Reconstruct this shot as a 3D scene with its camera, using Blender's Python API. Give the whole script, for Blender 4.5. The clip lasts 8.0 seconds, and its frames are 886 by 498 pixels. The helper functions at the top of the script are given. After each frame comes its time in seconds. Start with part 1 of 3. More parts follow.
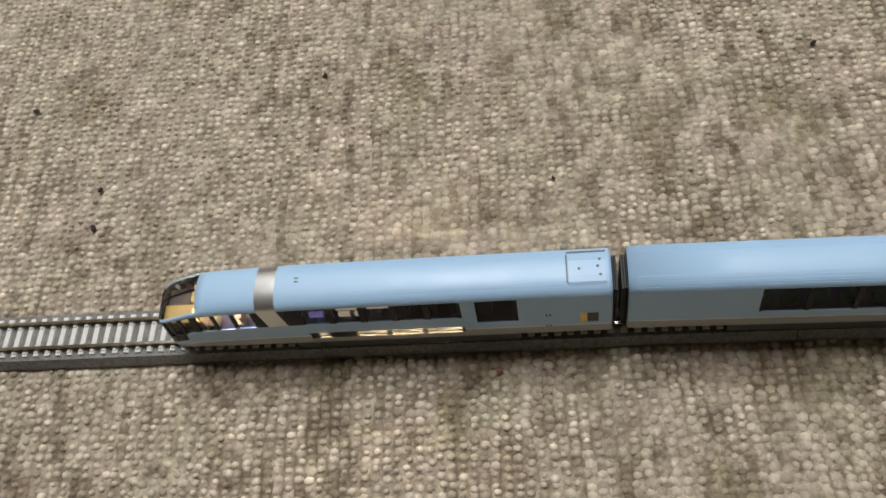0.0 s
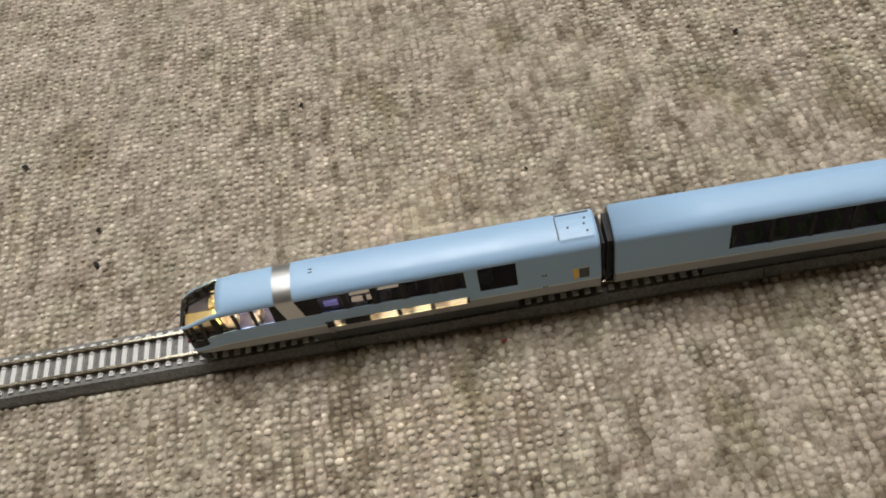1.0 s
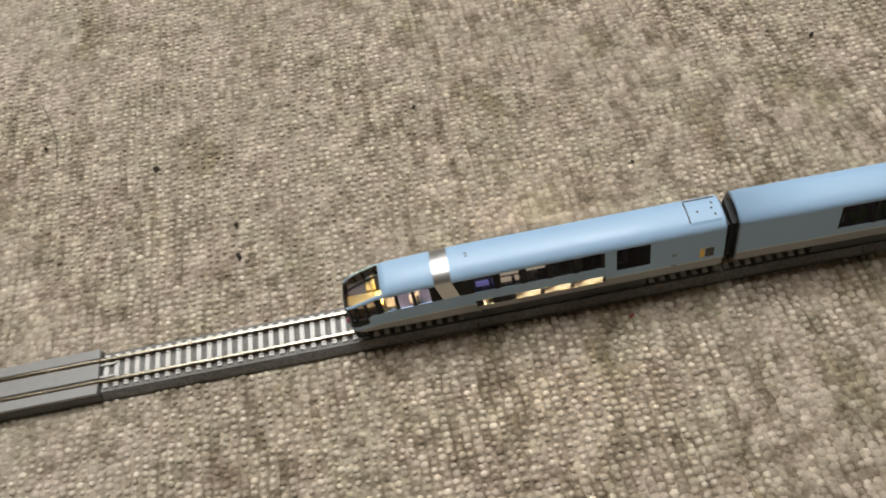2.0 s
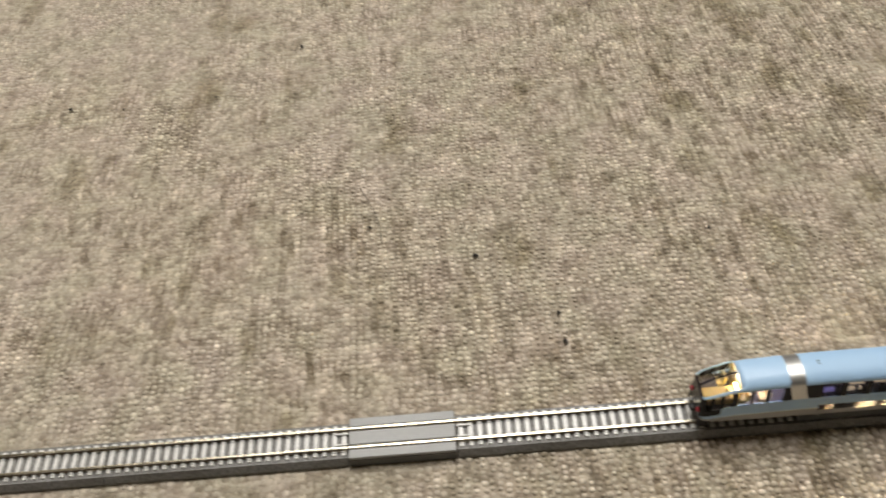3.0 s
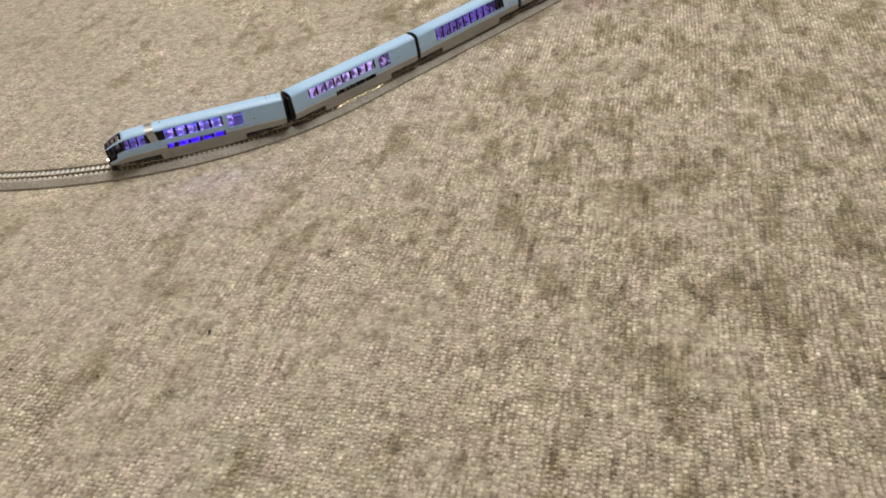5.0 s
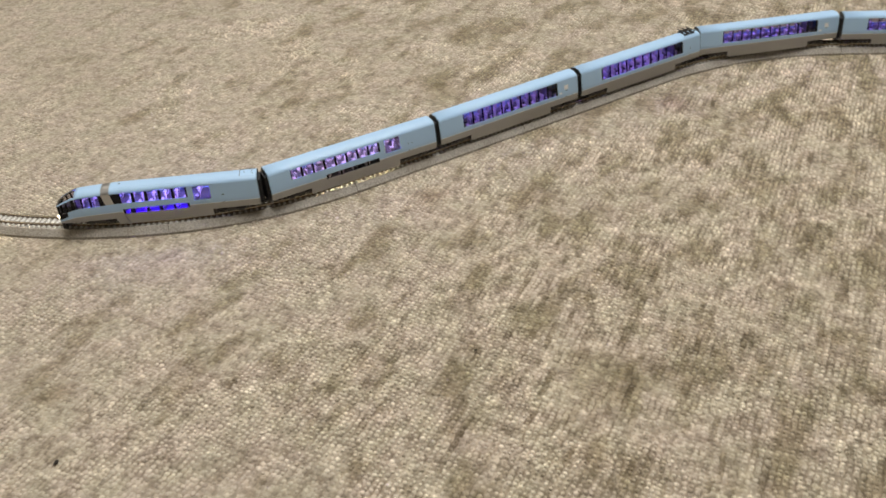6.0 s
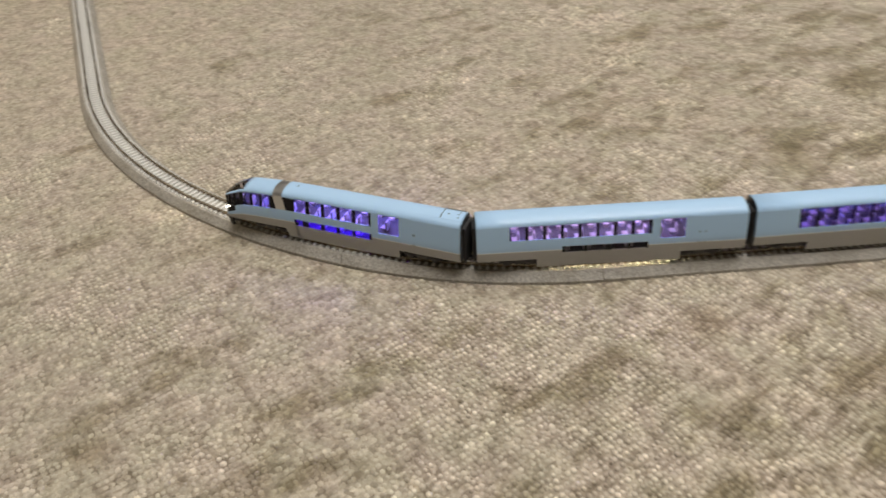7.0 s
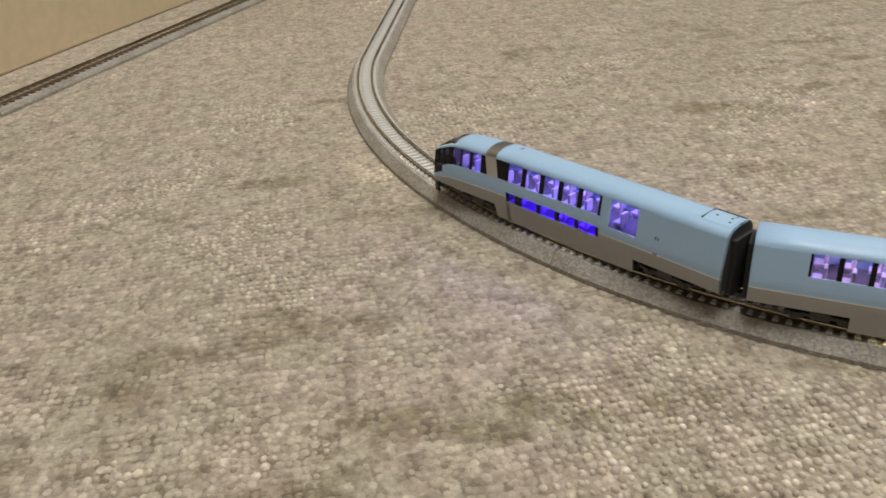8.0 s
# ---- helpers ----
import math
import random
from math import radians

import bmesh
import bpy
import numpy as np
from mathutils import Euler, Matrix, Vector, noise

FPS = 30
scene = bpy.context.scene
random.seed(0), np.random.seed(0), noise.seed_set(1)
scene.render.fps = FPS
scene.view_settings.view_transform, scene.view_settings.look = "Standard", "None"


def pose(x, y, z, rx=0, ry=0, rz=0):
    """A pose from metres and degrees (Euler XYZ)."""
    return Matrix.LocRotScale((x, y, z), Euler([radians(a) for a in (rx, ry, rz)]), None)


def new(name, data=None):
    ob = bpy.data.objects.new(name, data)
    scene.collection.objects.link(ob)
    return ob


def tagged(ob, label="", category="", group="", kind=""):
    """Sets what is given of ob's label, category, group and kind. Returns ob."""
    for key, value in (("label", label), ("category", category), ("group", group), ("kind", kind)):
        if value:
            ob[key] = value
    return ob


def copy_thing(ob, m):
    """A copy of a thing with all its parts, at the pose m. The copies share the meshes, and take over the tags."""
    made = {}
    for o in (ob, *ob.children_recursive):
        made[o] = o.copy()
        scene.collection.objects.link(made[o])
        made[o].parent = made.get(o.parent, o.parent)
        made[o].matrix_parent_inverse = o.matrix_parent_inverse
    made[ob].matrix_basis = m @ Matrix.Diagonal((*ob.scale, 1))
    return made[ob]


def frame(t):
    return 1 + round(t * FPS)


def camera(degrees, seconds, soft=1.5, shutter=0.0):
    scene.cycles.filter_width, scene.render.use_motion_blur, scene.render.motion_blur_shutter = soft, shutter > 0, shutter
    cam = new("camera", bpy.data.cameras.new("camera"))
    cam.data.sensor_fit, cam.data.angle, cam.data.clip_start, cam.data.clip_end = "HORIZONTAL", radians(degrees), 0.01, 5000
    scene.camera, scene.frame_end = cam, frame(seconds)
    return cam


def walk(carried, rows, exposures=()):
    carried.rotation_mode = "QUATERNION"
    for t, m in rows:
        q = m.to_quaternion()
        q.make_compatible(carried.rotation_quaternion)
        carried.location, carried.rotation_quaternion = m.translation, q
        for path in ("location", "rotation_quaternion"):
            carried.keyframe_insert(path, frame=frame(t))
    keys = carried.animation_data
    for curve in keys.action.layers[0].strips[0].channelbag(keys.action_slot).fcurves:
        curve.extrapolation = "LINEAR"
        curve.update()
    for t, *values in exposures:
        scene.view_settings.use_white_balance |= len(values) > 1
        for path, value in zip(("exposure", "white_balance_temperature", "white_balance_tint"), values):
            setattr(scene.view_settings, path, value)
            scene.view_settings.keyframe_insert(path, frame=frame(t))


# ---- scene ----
# ---- camera and its walk ----
cam = camera(55.4, 8.0, soft=1.6, shutter=0.2)
PATH = [
    # t, x, y, z, yaw, pitch, roll
    (0.0, 0.1168, -0.1097, 0.2493, 15.58, -60.14, -16.82),
    (0.5, 0.1092, -0.1116, 0.2626, 9.85, -59.85, -15.40),
    (1.0, 0.0965, -0.1474, 0.2558, 5.16, -56.06, -14.39),
    (1.5, 0.0637, -0.1615, 0.2555, 3.34, -54.52, -14.49),
    (1.7, 0.0569, -0.1591, 0.2651, 3.28, -56.84, -14.63),
    (3.0, -0.0970, -0.1824, 0.3272, 2.06, -48.25, -6.33),
    (3.5, -0.1637, -0.1711, 0.3423, 3.55, -45.83, -6.23),
    (4.0, -0.1015, -0.1591, 0.3682, 9.16, -43.39, -11.79),
    (4.5, 0.0491, -0.0633, 0.3425, 18.77, -38.83, -7.14),
    (4.7, 0.0532, -0.0562, 0.3618, 15.75, -38.74, -5.54),
    (6.0, 0.1417, 0.1447, 0.3541, 29.55, -36.75, -3.30),
    (6.5, 0.0750, 0.2160, 0.3556, 36.03, -39.20, 0.41),
    (7.0, 0.0622, 0.3405, 0.2817, 57.87, -36.25, -3.65),
    (7.5, 0.0174, 0.4017, 0.2004, 75.16, -31.18, -4.15),
    (8.0, -0.0051, 0.4163, 0.1660, 83.25, -28.38, -3.21),
]
walk(cam, [(t, pose(x, y, z, 90 + pitch, 0, yaw) @ pose(0, 0, 0, 0, 0, roll)) for t, x, y, z, yaw, pitch, roll in PATH],
     exposures=[(0.0, -0.06, 6200, 10), (0.5, -0.22, 6200, 10), (1.0, -0.05, 6200, 10), (1.7, 0.0, 6250, 10), (3.0, 0.06, 6480, 10), (3.5, 0.02, 6540, 10),
                (4.5, 0.02, 6560, 10), (6.0, 0.04, 6500, 10), (7.0, -0.1, 6540, 10), (8.0, -0.2, 6560, 10)])

# ---- world and lamps ----
world = bpy.data.worlds.new("room_air")
scene.world = world
world.use_nodes = True
world.node_tree.nodes["Background"].inputs[0].default_value = (0.9, 0.92, 1.0, 1)
world.node_tree.nodes["Background"].inputs[1].default_value = 0.03


def area_lamp(name, x, y, z, w, h, watts, colour):
    lamp = bpy.data.lights.new(name, "AREA")
    lamp.shape, lamp.size, lamp.size_y, lamp.energy, lamp.color = "RECTANGLE", w, h, watts, colour
    ob = new(name, lamp)
    ob.location = (x, y, z)
    return ob


area_lamp("ceiling_lamp", 0.1, 0.75, 2.36, 1.1, 1.1, 54, (1.0, 0.97, 0.92))
area_lamp("ceiling_lamp", -0.45, 1.55, 2.36, 1.5, 0.25, 11, (1.0, 0.97, 0.92))
area_lamp("ceiling_lamp", -2.2, 2.5, 2.36, 2.4, 0.3, 11, (1.0, 0.93, 0.8)).rotation_euler = (0, 0, radians(32))


# ---- materials ----
def material(name):
    m = bpy.data.materials.new(name)
    m.use_nodes = True
    nt = m.node_tree
    return m, nt, nt.nodes["Principled BSDF"]


def node(nt, kind, **values):
    n = nt.nodes.new(kind)
    for key, value in values.items():
        n.inputs[key.replace("_", " ")].default_value = value
    return n


def mapped(nt, scale, rot=0.0):
    tc = nt.nodes.new("ShaderNodeTexCoord")
    mp = nt.nodes.new("ShaderNodeMapping")
    mp.inputs["Scale"].default_value = scale
    mp.inputs["Rotation"].default_value = (0, 0, rot)
    nt.links.new(tc.outputs["Object"], mp.inputs["Vector"])
    return mp.outputs["Vector"]


def ramp(nt, source, stops):
    r = nt.nodes.new("ShaderNodeValToRGB")
    el = r.color_ramp.elements
    while len(el) < len(stops):
        el.new(0.5)
    for e, (p, c) in zip(el, stops):
        e.position = p
        e.color = (c, c, c, 1) if isinstance(c, float) else (*c, 1)
    nt.links.new(source, r.inputs[0])
    return r.outputs[0]


def mixed(nt, a, b, factor, mode="MIX"):
    n = nt.nodes.new("ShaderNodeMixRGB")
    n.blend_type = mode
    for socket, value in ((n.inputs[0], factor), (n.inputs[1], a), (n.inputs[2], b)):
        if isinstance(value, (float, int)):
            socket.default_value = value
        elif isinstance(value, tuple):
            socket.default_value = (*value, 1)
        else:
            nt.links.new(value, socket)
    return n.outputs[0]


def plain(name, colour, rough=0.4, metal=0.0, grain=0.06, size=900.0, bump=0.02, coat=0.0):
    """Moulded or painted surface with faint mottling and fine relief."""
    m, nt, p = material(name)
    p.inputs["Roughness"].default_value, p.inputs["Metallic"].default_value = rough, metal
    p.inputs["Coat Weight"].default_value = coat
    v = mapped(nt, (1, 1, 1))
    fine, broad = node(nt, "ShaderNodeTexNoise", Scale=size, Detail=3.0), node(nt, "ShaderNodeTexNoise", Scale=size * 0.07, Detail=2.0)
    nt.links.new(v, fine.inputs["Vector"])
    nt.links.new(v, broad.inputs["Vector"])
    lo, hi = tuple(c * (1 - grain) for c in colour), tuple(min(1.0, c * (1 + grain)) for c in colour)
    both = mixed(nt, fine.outputs[0], broad.outputs[0], 0.5)
    nt.links.new(ramp(nt, both, [(0.3, lo), (0.7, hi)]), p.inputs["Base Color"])
    nt.links.new(ramp(nt, broad.outputs[0], [(0.3, max(0.0, rough - 0.06)), (0.7, min(1.0, rough + 0.08))]), p.inputs["Roughness"])
    b = node(nt, "ShaderNodeBump", Strength=bump, Distance=0.0003)
    nt.links.new(fine.outputs[0], b.inputs["Height"])
    nt.links.new(b.outputs[0], p.inputs["Normal"])
    return m


def glowing(name, colour, strength):
    m, nt, p = material(name)
    p.inputs["Base Color"].default_value = (*colour, 1)
    p.inputs["Emission Color"].default_value = (*colour, 1)
    p.inputs["Emission Strength"].default_value = strength
    return m


def tinted_glass(name, tint, ior=1.5):
    """Thin window pane: tinted see-through with a mirror gloss that grows at a slant."""
    m, nt, p = material(name)
    nt.nodes.remove(p)
    clear, gloss, mix = nt.nodes.new("ShaderNodeBsdfTransparent"), nt.nodes.new("ShaderNodeBsdfGlossy"), nt.nodes.new("ShaderNodeMixShader")
    clear.inputs[0].default_value = (*tint, 1)
    gloss.inputs["Roughness"].default_value = 0.06
    fres = node(nt, "ShaderNodeFresnel", IOR=ior)
    nt.links.new(fres.outputs[0], mix.inputs[0])
    nt.links.new(clear.outputs[0], mix.inputs[1])
    nt.links.new(gloss.outputs[0], mix.inputs[2])
    nt.links.new(mix.outputs[0], nt.nodes["Material Output"].inputs["Surface"])
    return m


STAINS = [
    # x, y, radius, tone
    (-0.002, 0.835, 0.035, (0.72, 0.66, 0.66)),
    (-0.237, 0.340, 0.028, (0.70, 0.66, 0.58)),
    (-0.248, 0.901, 0.050, (0.74, 0.72, 0.64)),
    (-0.133, 0.614, 0.030, (0.74, 0.68, 0.64)),
    (0.045, 0.491, 0.045, (0.78, 0.77, 0.70)),
    (0.135, 0.684, 0.030, (0.70, 0.68, 0.62)),
    (-0.209, 0.777, 0.050, (0.76, 0.74, 0.66)),
    (-0.059, -0.049, 0.020, (0.60, 0.56, 0.52)),
]


def carpet_material(name, pile):
    """Beige and brown yarn; with pile the loops are meshes, without it the weave is relief in the cloth."""
    m, nt, p = material(name)
    p.inputs["Roughness"].default_value = 0.95
    p.inputs["Specular IOR Level"].default_value = 0.15
    p.inputs["Sheen Weight"].default_value = 0.25
    p.inputs["Sheen Roughness"].default_value = 0.6
    here = mapped(nt, (1, 1, 1))
    # loops in slightly wavering columns and rows
    warp = node(nt, "ShaderNodeTexNoise", Scale=55.0, Detail=4.0, Roughness=0.6)
    nt.links.new(here, warp.inputs["Vector"])
    bent = nt.nodes.new("ShaderNodeVectorMath")
    bent.operation = "MULTIPLY_ADD"
    bent.inputs[1].default_value = (0.0052, 0.0058, 0)
    nt.links.new(warp.outputs["Color"], bent.inputs[0])
    nt.links.new(here, bent.inputs[2])
    turned = nt.nodes.new("ShaderNodeMapping")
    turned.inputs["Rotation"].default_value = (0, 0, radians(-3.5))
    wriggle = node(nt, "ShaderNodeTexNoise", Scale=420.0, Detail=2.0)
    nt.links.new(here, wriggle.inputs["Vector"])
    uneven = nt.nodes.new("ShaderNodeVectorMath")
    uneven.operation = "MULTIPLY_ADD"
    uneven.inputs[1].default_value = (0.0030, 0.0022, 0)
    nt.links.new(wriggle.outputs["Color"], uneven.inputs[0])
    nt.links.new(bent.outputs[0], uneven.inputs[2])
    nt.links.new(uneven.outputs[0], turned.inputs["Vector"])
    split = nt.nodes.new("ShaderNodeSeparateXYZ")
    nt.links.new(turned.outputs[0], split.inputs[0])

    def calc(op, a, b=None):
        n = nt.nodes.new("ShaderNodeMath")
        n.operation = op
        for socket, value in zip(n.inputs, (a, b)):
            if isinstance(value, (int, float)):
                socket.default_value = value
            elif value is not None:
                nt.links.new(value, socket)
        return n.outputs[0]

    u = calc("MULTIPLY", split.outputs["X"], math.pi / 0.0035)
    v = calc("MULTIPLY", split.outputs["Y"], math.pi / 0.0028)
    across, along = calc("POWER", calc("SINE", u), 2.0), calc("POWER", calc("SINE", v), 2.0)
    height = calc("MULTIPLY", calc("POWER", across, 0.6), calc("ADD", 0.35, calc("MULTIPLY", along, 0.65)))
    cell = nt.nodes.new("ShaderNodeCombineXYZ")
    nt.links.new(calc("FLOOR", calc("DIVIDE", u, math.pi)), cell.inputs[0])
    nt.links.new(calc("FLOOR", calc("DIVIDE", v, math.pi)), cell.inputs[1])
    each = nt.nodes.new("ShaderNodeTexWhiteNoise")
    each.noise_dimensions = "2D"
    nt.links.new(cell.outputs[0], each.inputs["Vector"])

    def by_loop(sx, sy, detail):
        """Noise that keeps one value for each loop, so that dark yarn runs along columns."""
        scaled = nt.nodes.new("ShaderNodeVectorMath")
        scaled.operation = "MULTIPLY"
        scaled.inputs[1].default_value = (sx, sy, 1)
        nt.links.new(cell.outputs[0], scaled.inputs[0])
        n = node(nt, "ShaderNodeTexNoise", Scale=1.0, Detail=detail, Roughness=0.62)
        nt.links.new(scaled.outputs[0], n.inputs["Vector"])
        return n.outputs[0]

    fine = node(nt, "ShaderNodeTexNoise", Scale=1.0, Detail=4.0, Roughness=0.65)
    nt.links.new(mapped(nt, (420, 300, 1), radians(-3.5)), fine.inputs["Vector"])
    blotch = node(nt, "ShaderNodeTexNoise", Scale=1.0, Detail=5.0, Roughness=0.6)
    nt.links.new(mapped(nt, (100, 76, 1), radians(-3.5)), blotch.inputs["Vector"])
    hue = node(nt, "ShaderNodeTexNoise", Scale=38.0, Detail=3.0)
    nt.links.new(here, hue.inputs["Vector"])
    cloud = node(nt, "ShaderNodeTexNoise", Scale=3.2, Detail=7.0, Roughness=0.66)
    nt.links.new(here, cloud.inputs["Vector"])
    place = nt.nodes.new("ShaderNodeSeparateXYZ")
    nt.links.new(here, place.inputs[0])
    streak = calc("ADD", calc("MULTIPLY", by_loop(0.55, 0.1, 4.0), 0.68), calc("ADD", calc("MULTIPLY", fine.outputs[0], 0.14), calc("MULTIPLY", blotch.outputs[0], 0.18)))
    # trodden ground shows the dark yarn and the gaps between the loops
    trodden = calc("ADD", cloud.outputs[0], calc("MULTIPLY", calc("ADD", place.outputs["X"], 0.12), 0.45))
    worn = ramp(nt, trodden, [(0.42, 0.2), (0.56, 1.0)])
    yarn = ramp(nt, fine.outputs[0], [(0.3, (0.37, 0.325, 0.27)), (0.5, (0.47, 0.418, 0.352)), (0.7, (0.58, 0.523, 0.446))])
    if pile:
        # light on the loops' tops and shade at their feet, painted by height
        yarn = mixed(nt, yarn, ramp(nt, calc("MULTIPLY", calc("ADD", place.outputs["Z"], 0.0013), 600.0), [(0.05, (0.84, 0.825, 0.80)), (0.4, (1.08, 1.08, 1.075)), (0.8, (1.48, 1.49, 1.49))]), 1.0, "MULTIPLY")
        single = nt.nodes.new("ShaderNodeNewGeometry").outputs["Random Per Island"]
    else:
        single = each.outputs["Value"]
    yarn = mixed(nt, yarn, ramp(nt, single, [(0.0, (0.62, 0.59, 0.55)), (0.22, (0.93, 0.92, 0.91)), (0.75, (1.08, 1.08, 1.07)), (1.0, (1.35, 1.36, 1.36))]), 0.9, "MULTIPLY")
    c = mixed(nt, yarn, ramp(nt, blotch.outputs[0], [(0.33, (0.83, 0.81, 0.78)), (0.47, (0.99, 0.99, 0.98)), (0.65, (1.12, 1.12, 1.1))]), 1.0, "MULTIPLY")
    c = mixed(nt, c, ramp(nt, hue.outputs[0], [(0.36, (0.97, 1.0, 0.97)), (0.64, (1.012, 0.99, 1.02))]), 1.0, "MULTIPLY")
    c = mixed(nt, c, ramp(nt, streak, [(0.37, (0.52, 0.49, 0.42)), (0.475, (0.95, 0.945, 0.925)), (0.6, (1.08, 1.07, 1.05))]), worn, "MULTIPLY")
    c = mixed(nt, c, ramp(nt, by_loop(1.1, 0.075, 3.0), [(0.34, (0.62, 0.585, 0.52)), (0.45, (1.0, 1.0, 1.0)), (0.7, (1.06, 1.05, 1.04))]), worn, "MULTIPLY")
    c = mixed(nt, c, ramp(nt, cloud.outputs[0], [(0.3, (0.88, 0.87, 0.84)), (0.5, (1.0, 1.0, 1.0)), (0.75, (1.07, 1.05, 1.03))]), 0.9, "MULTIPLY")
    # matted tufts, warm and dark
    tuft = node(nt, "ShaderNodeTexNoise", Scale=1.0, Detail=4.0, Roughness=0.6)
    nt.links.new(mapped(nt, (95, 130, 1), radians(-3.5)), tuft.inputs["Vector"])
    c = mixed(nt, c, ramp(nt, tuft.outputs[0], [(0.34, (0.74, 0.705, 0.66)), (0.47, (0.98, 0.975, 0.965)), (0.64, (1.13, 1.125, 1.12))]), 0.85, "MULTIPLY")
    # olive-brown soiling that follows the columns, where people walk
    soil = node(nt, "ShaderNodeTexNoise", Scale=1.0, Detail=5.0, Roughness=0.62)
    nt.links.new(mapped(nt, (34, 15, 1), radians(-3.5)), soil.inputs["Vector"])
    soiled = ramp(nt, calc("ADD", soil.outputs[0], calc("MINIMUM", calc("ADD", calc("MULTIPLY", place.outputs["X"], 0.16), calc("MULTIPLY", calc("SUBTRACT", place.outputs["Y"], 0.26), 0.13)), 0.05)), [(0.525, 0.0), (0.64, 0.85)])
    c = mixed(nt, c, mixed(nt, c, (0.55, 0.525, 0.42), 1.0, "MULTIPLY"), soiled)
    # a few old stains with ragged rims
    ragged = node(nt, "ShaderNodeTexNoise", Scale=45.0, Detail=4.0)
    nt.links.new(here, ragged.inputs["Vector"])
    for sx, sy, radius, tone in STAINS:
        away = nt.nodes.new("ShaderNodeVectorMath")
        away.operation = "DISTANCE"
        away.inputs[1].default_value = (sx, sy, 0)
        nt.links.new(here, away.inputs[0])
        reach = calc("ADD", calc("DIVIDE", away.outputs["Value"], radius), calc("MULTIPLY", ragged.outputs[0], 0.9))
        c = mixed(nt, c, mixed(nt, c, tone, 1.0, "MULTIPLY"), ramp(nt, reach, [(0.7, 1.0), (1.35, 0.0)]))
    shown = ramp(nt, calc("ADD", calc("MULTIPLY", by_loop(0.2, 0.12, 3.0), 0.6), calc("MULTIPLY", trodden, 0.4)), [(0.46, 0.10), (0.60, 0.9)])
    if not pile:
        # shade in the gaps between the loops, put into the cloth's colour
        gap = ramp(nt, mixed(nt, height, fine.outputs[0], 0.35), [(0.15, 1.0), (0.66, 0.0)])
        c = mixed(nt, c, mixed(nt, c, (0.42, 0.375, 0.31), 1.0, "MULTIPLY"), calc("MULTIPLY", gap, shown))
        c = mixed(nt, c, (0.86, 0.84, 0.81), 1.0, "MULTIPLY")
    nt.links.new(c, p.inputs["Base Color"])
    fuzz = node(nt, "ShaderNodeTexNoise", Scale=1600.0, Detail=3.0)
    nt.links.new(here, fuzz.inputs["Vector"])
    h = fuzz.outputs[0] if pile else mixed(nt, mixed(nt, calc("MULTIPLY", height, shown), fine.outputs[0], 0.3), fuzz.outputs[0], 0.2)
    b = node(nt, "ShaderNodeBump", Strength=0.3 if pile else 0.42, Distance=0.0004 if pile else 0.0013)
    nt.links.new(h, b.inputs["Height"])
    nt.links.new(b.outputs[0], p.inputs["Normal"])
    return m


def ballast_material(name, tone):
    m, nt, p = material(name)
    v = mapped(nt, (1, 1, 1))
    grit = nt.nodes.new("ShaderNodeTexVoronoi")
    grit.inputs["Scale"].default_value = 1100.0
    nt.links.new(v, grit.inputs["Vector"])
    bw = nt.nodes.new("ShaderNodeRGBToBW")
    nt.links.new(grit.outputs["Color"], bw.inputs[0])
    dirt = node(nt, "ShaderNodeTexNoise", Scale=45.0, Detail=4.0)
    nt.links.new(v, dirt.inputs["Vector"])
    c = ramp(nt, bw.outputs[0], [(0.1, tuple(v * 0.74 for v in tone)), (0.5, tone), (0.95, tuple(v * 1.3 for v in tone))])
    c = mixed(nt, c, ramp(nt, dirt.outputs[0], [(0.3, (0.8, 0.78, 0.74)), (0.65, (1.05, 1.05, 1.05))]), 1.0, "MULTIPLY")
    nt.links.new(c, p.inputs["Base Color"])
    p.inputs["Roughness"].default_value = 0.55
    b = node(nt, "ShaderNodeBump", Strength=0.4, Distance=0.0004)
    nt.links.new(grit.outputs["Distance"], b.inputs["Height"])
    nt.links.new(b.outputs[0], p.inputs["Normal"])
    return m


CARPET, PILE = carpet_material("loop_pile_carpet", False), carpet_material("loop_pile_yarn", True)
BALLAST, BALLAST_PALE = ballast_material("printed_ballast", (0.20, 0.195, 0.185)), ballast_material("pale_printed_ballast", (0.41, 0.385, 0.345))
SLEEPER = plain("concrete_grey_sleeper", (0.74, 0.73, 0.70), 0.28, grain=0.2, size=1500)
TIMBER = plain("brown_sleeper_plastic", (0.13, 0.10, 0.075), 0.4, grain=0.2, size=1500)
RAIL = plain("nickel_rail", (0.62, 0.56, 0.44), 0.2, 1.0, grain=0.15)
RAIL_SIDE = plain("rusty_rail_side", (0.2, 0.15, 0.1), 0.5, 0.4, grain=0.3)
PLATE = plain("grey_plate", (0.33, 0.33, 0.32), 0.38, grain=0.08, size=500)
PLATE_SIDE = plain("dark_grey_plastic", (0.11, 0.11, 0.105), 0.5, grain=0.12)
BLUE = plain("light_blue_paint", (0.42, 0.62, 0.85), 0.40, grain=0.012, size=1500, bump=0.01, coat=0.08)
SKIRT = plain("warm_silver_paint", (0.40, 0.40, 0.395), 0.36, 0.12, grain=0.05)
STRIPE = plain("white_stripe", (0.84, 0.85, 0.86), 0.3, grain=0.03)
SILVER = plain("brushed_silver_band", (0.58, 0.58, 0.57), 0.34, 0.85, grain=0.06, size=1800)
BLACK = plain("gloss_black_mask", (0.012, 0.011, 0.013), 0.2, grain=0.2)
BLACK.node_tree.nodes["Principled BSDF"].inputs["Specular IOR Level"].default_value = 0.15
RUBBER = plain("black_rubber", (0.03, 0.03, 0.032), 0.6, grain=0.2)
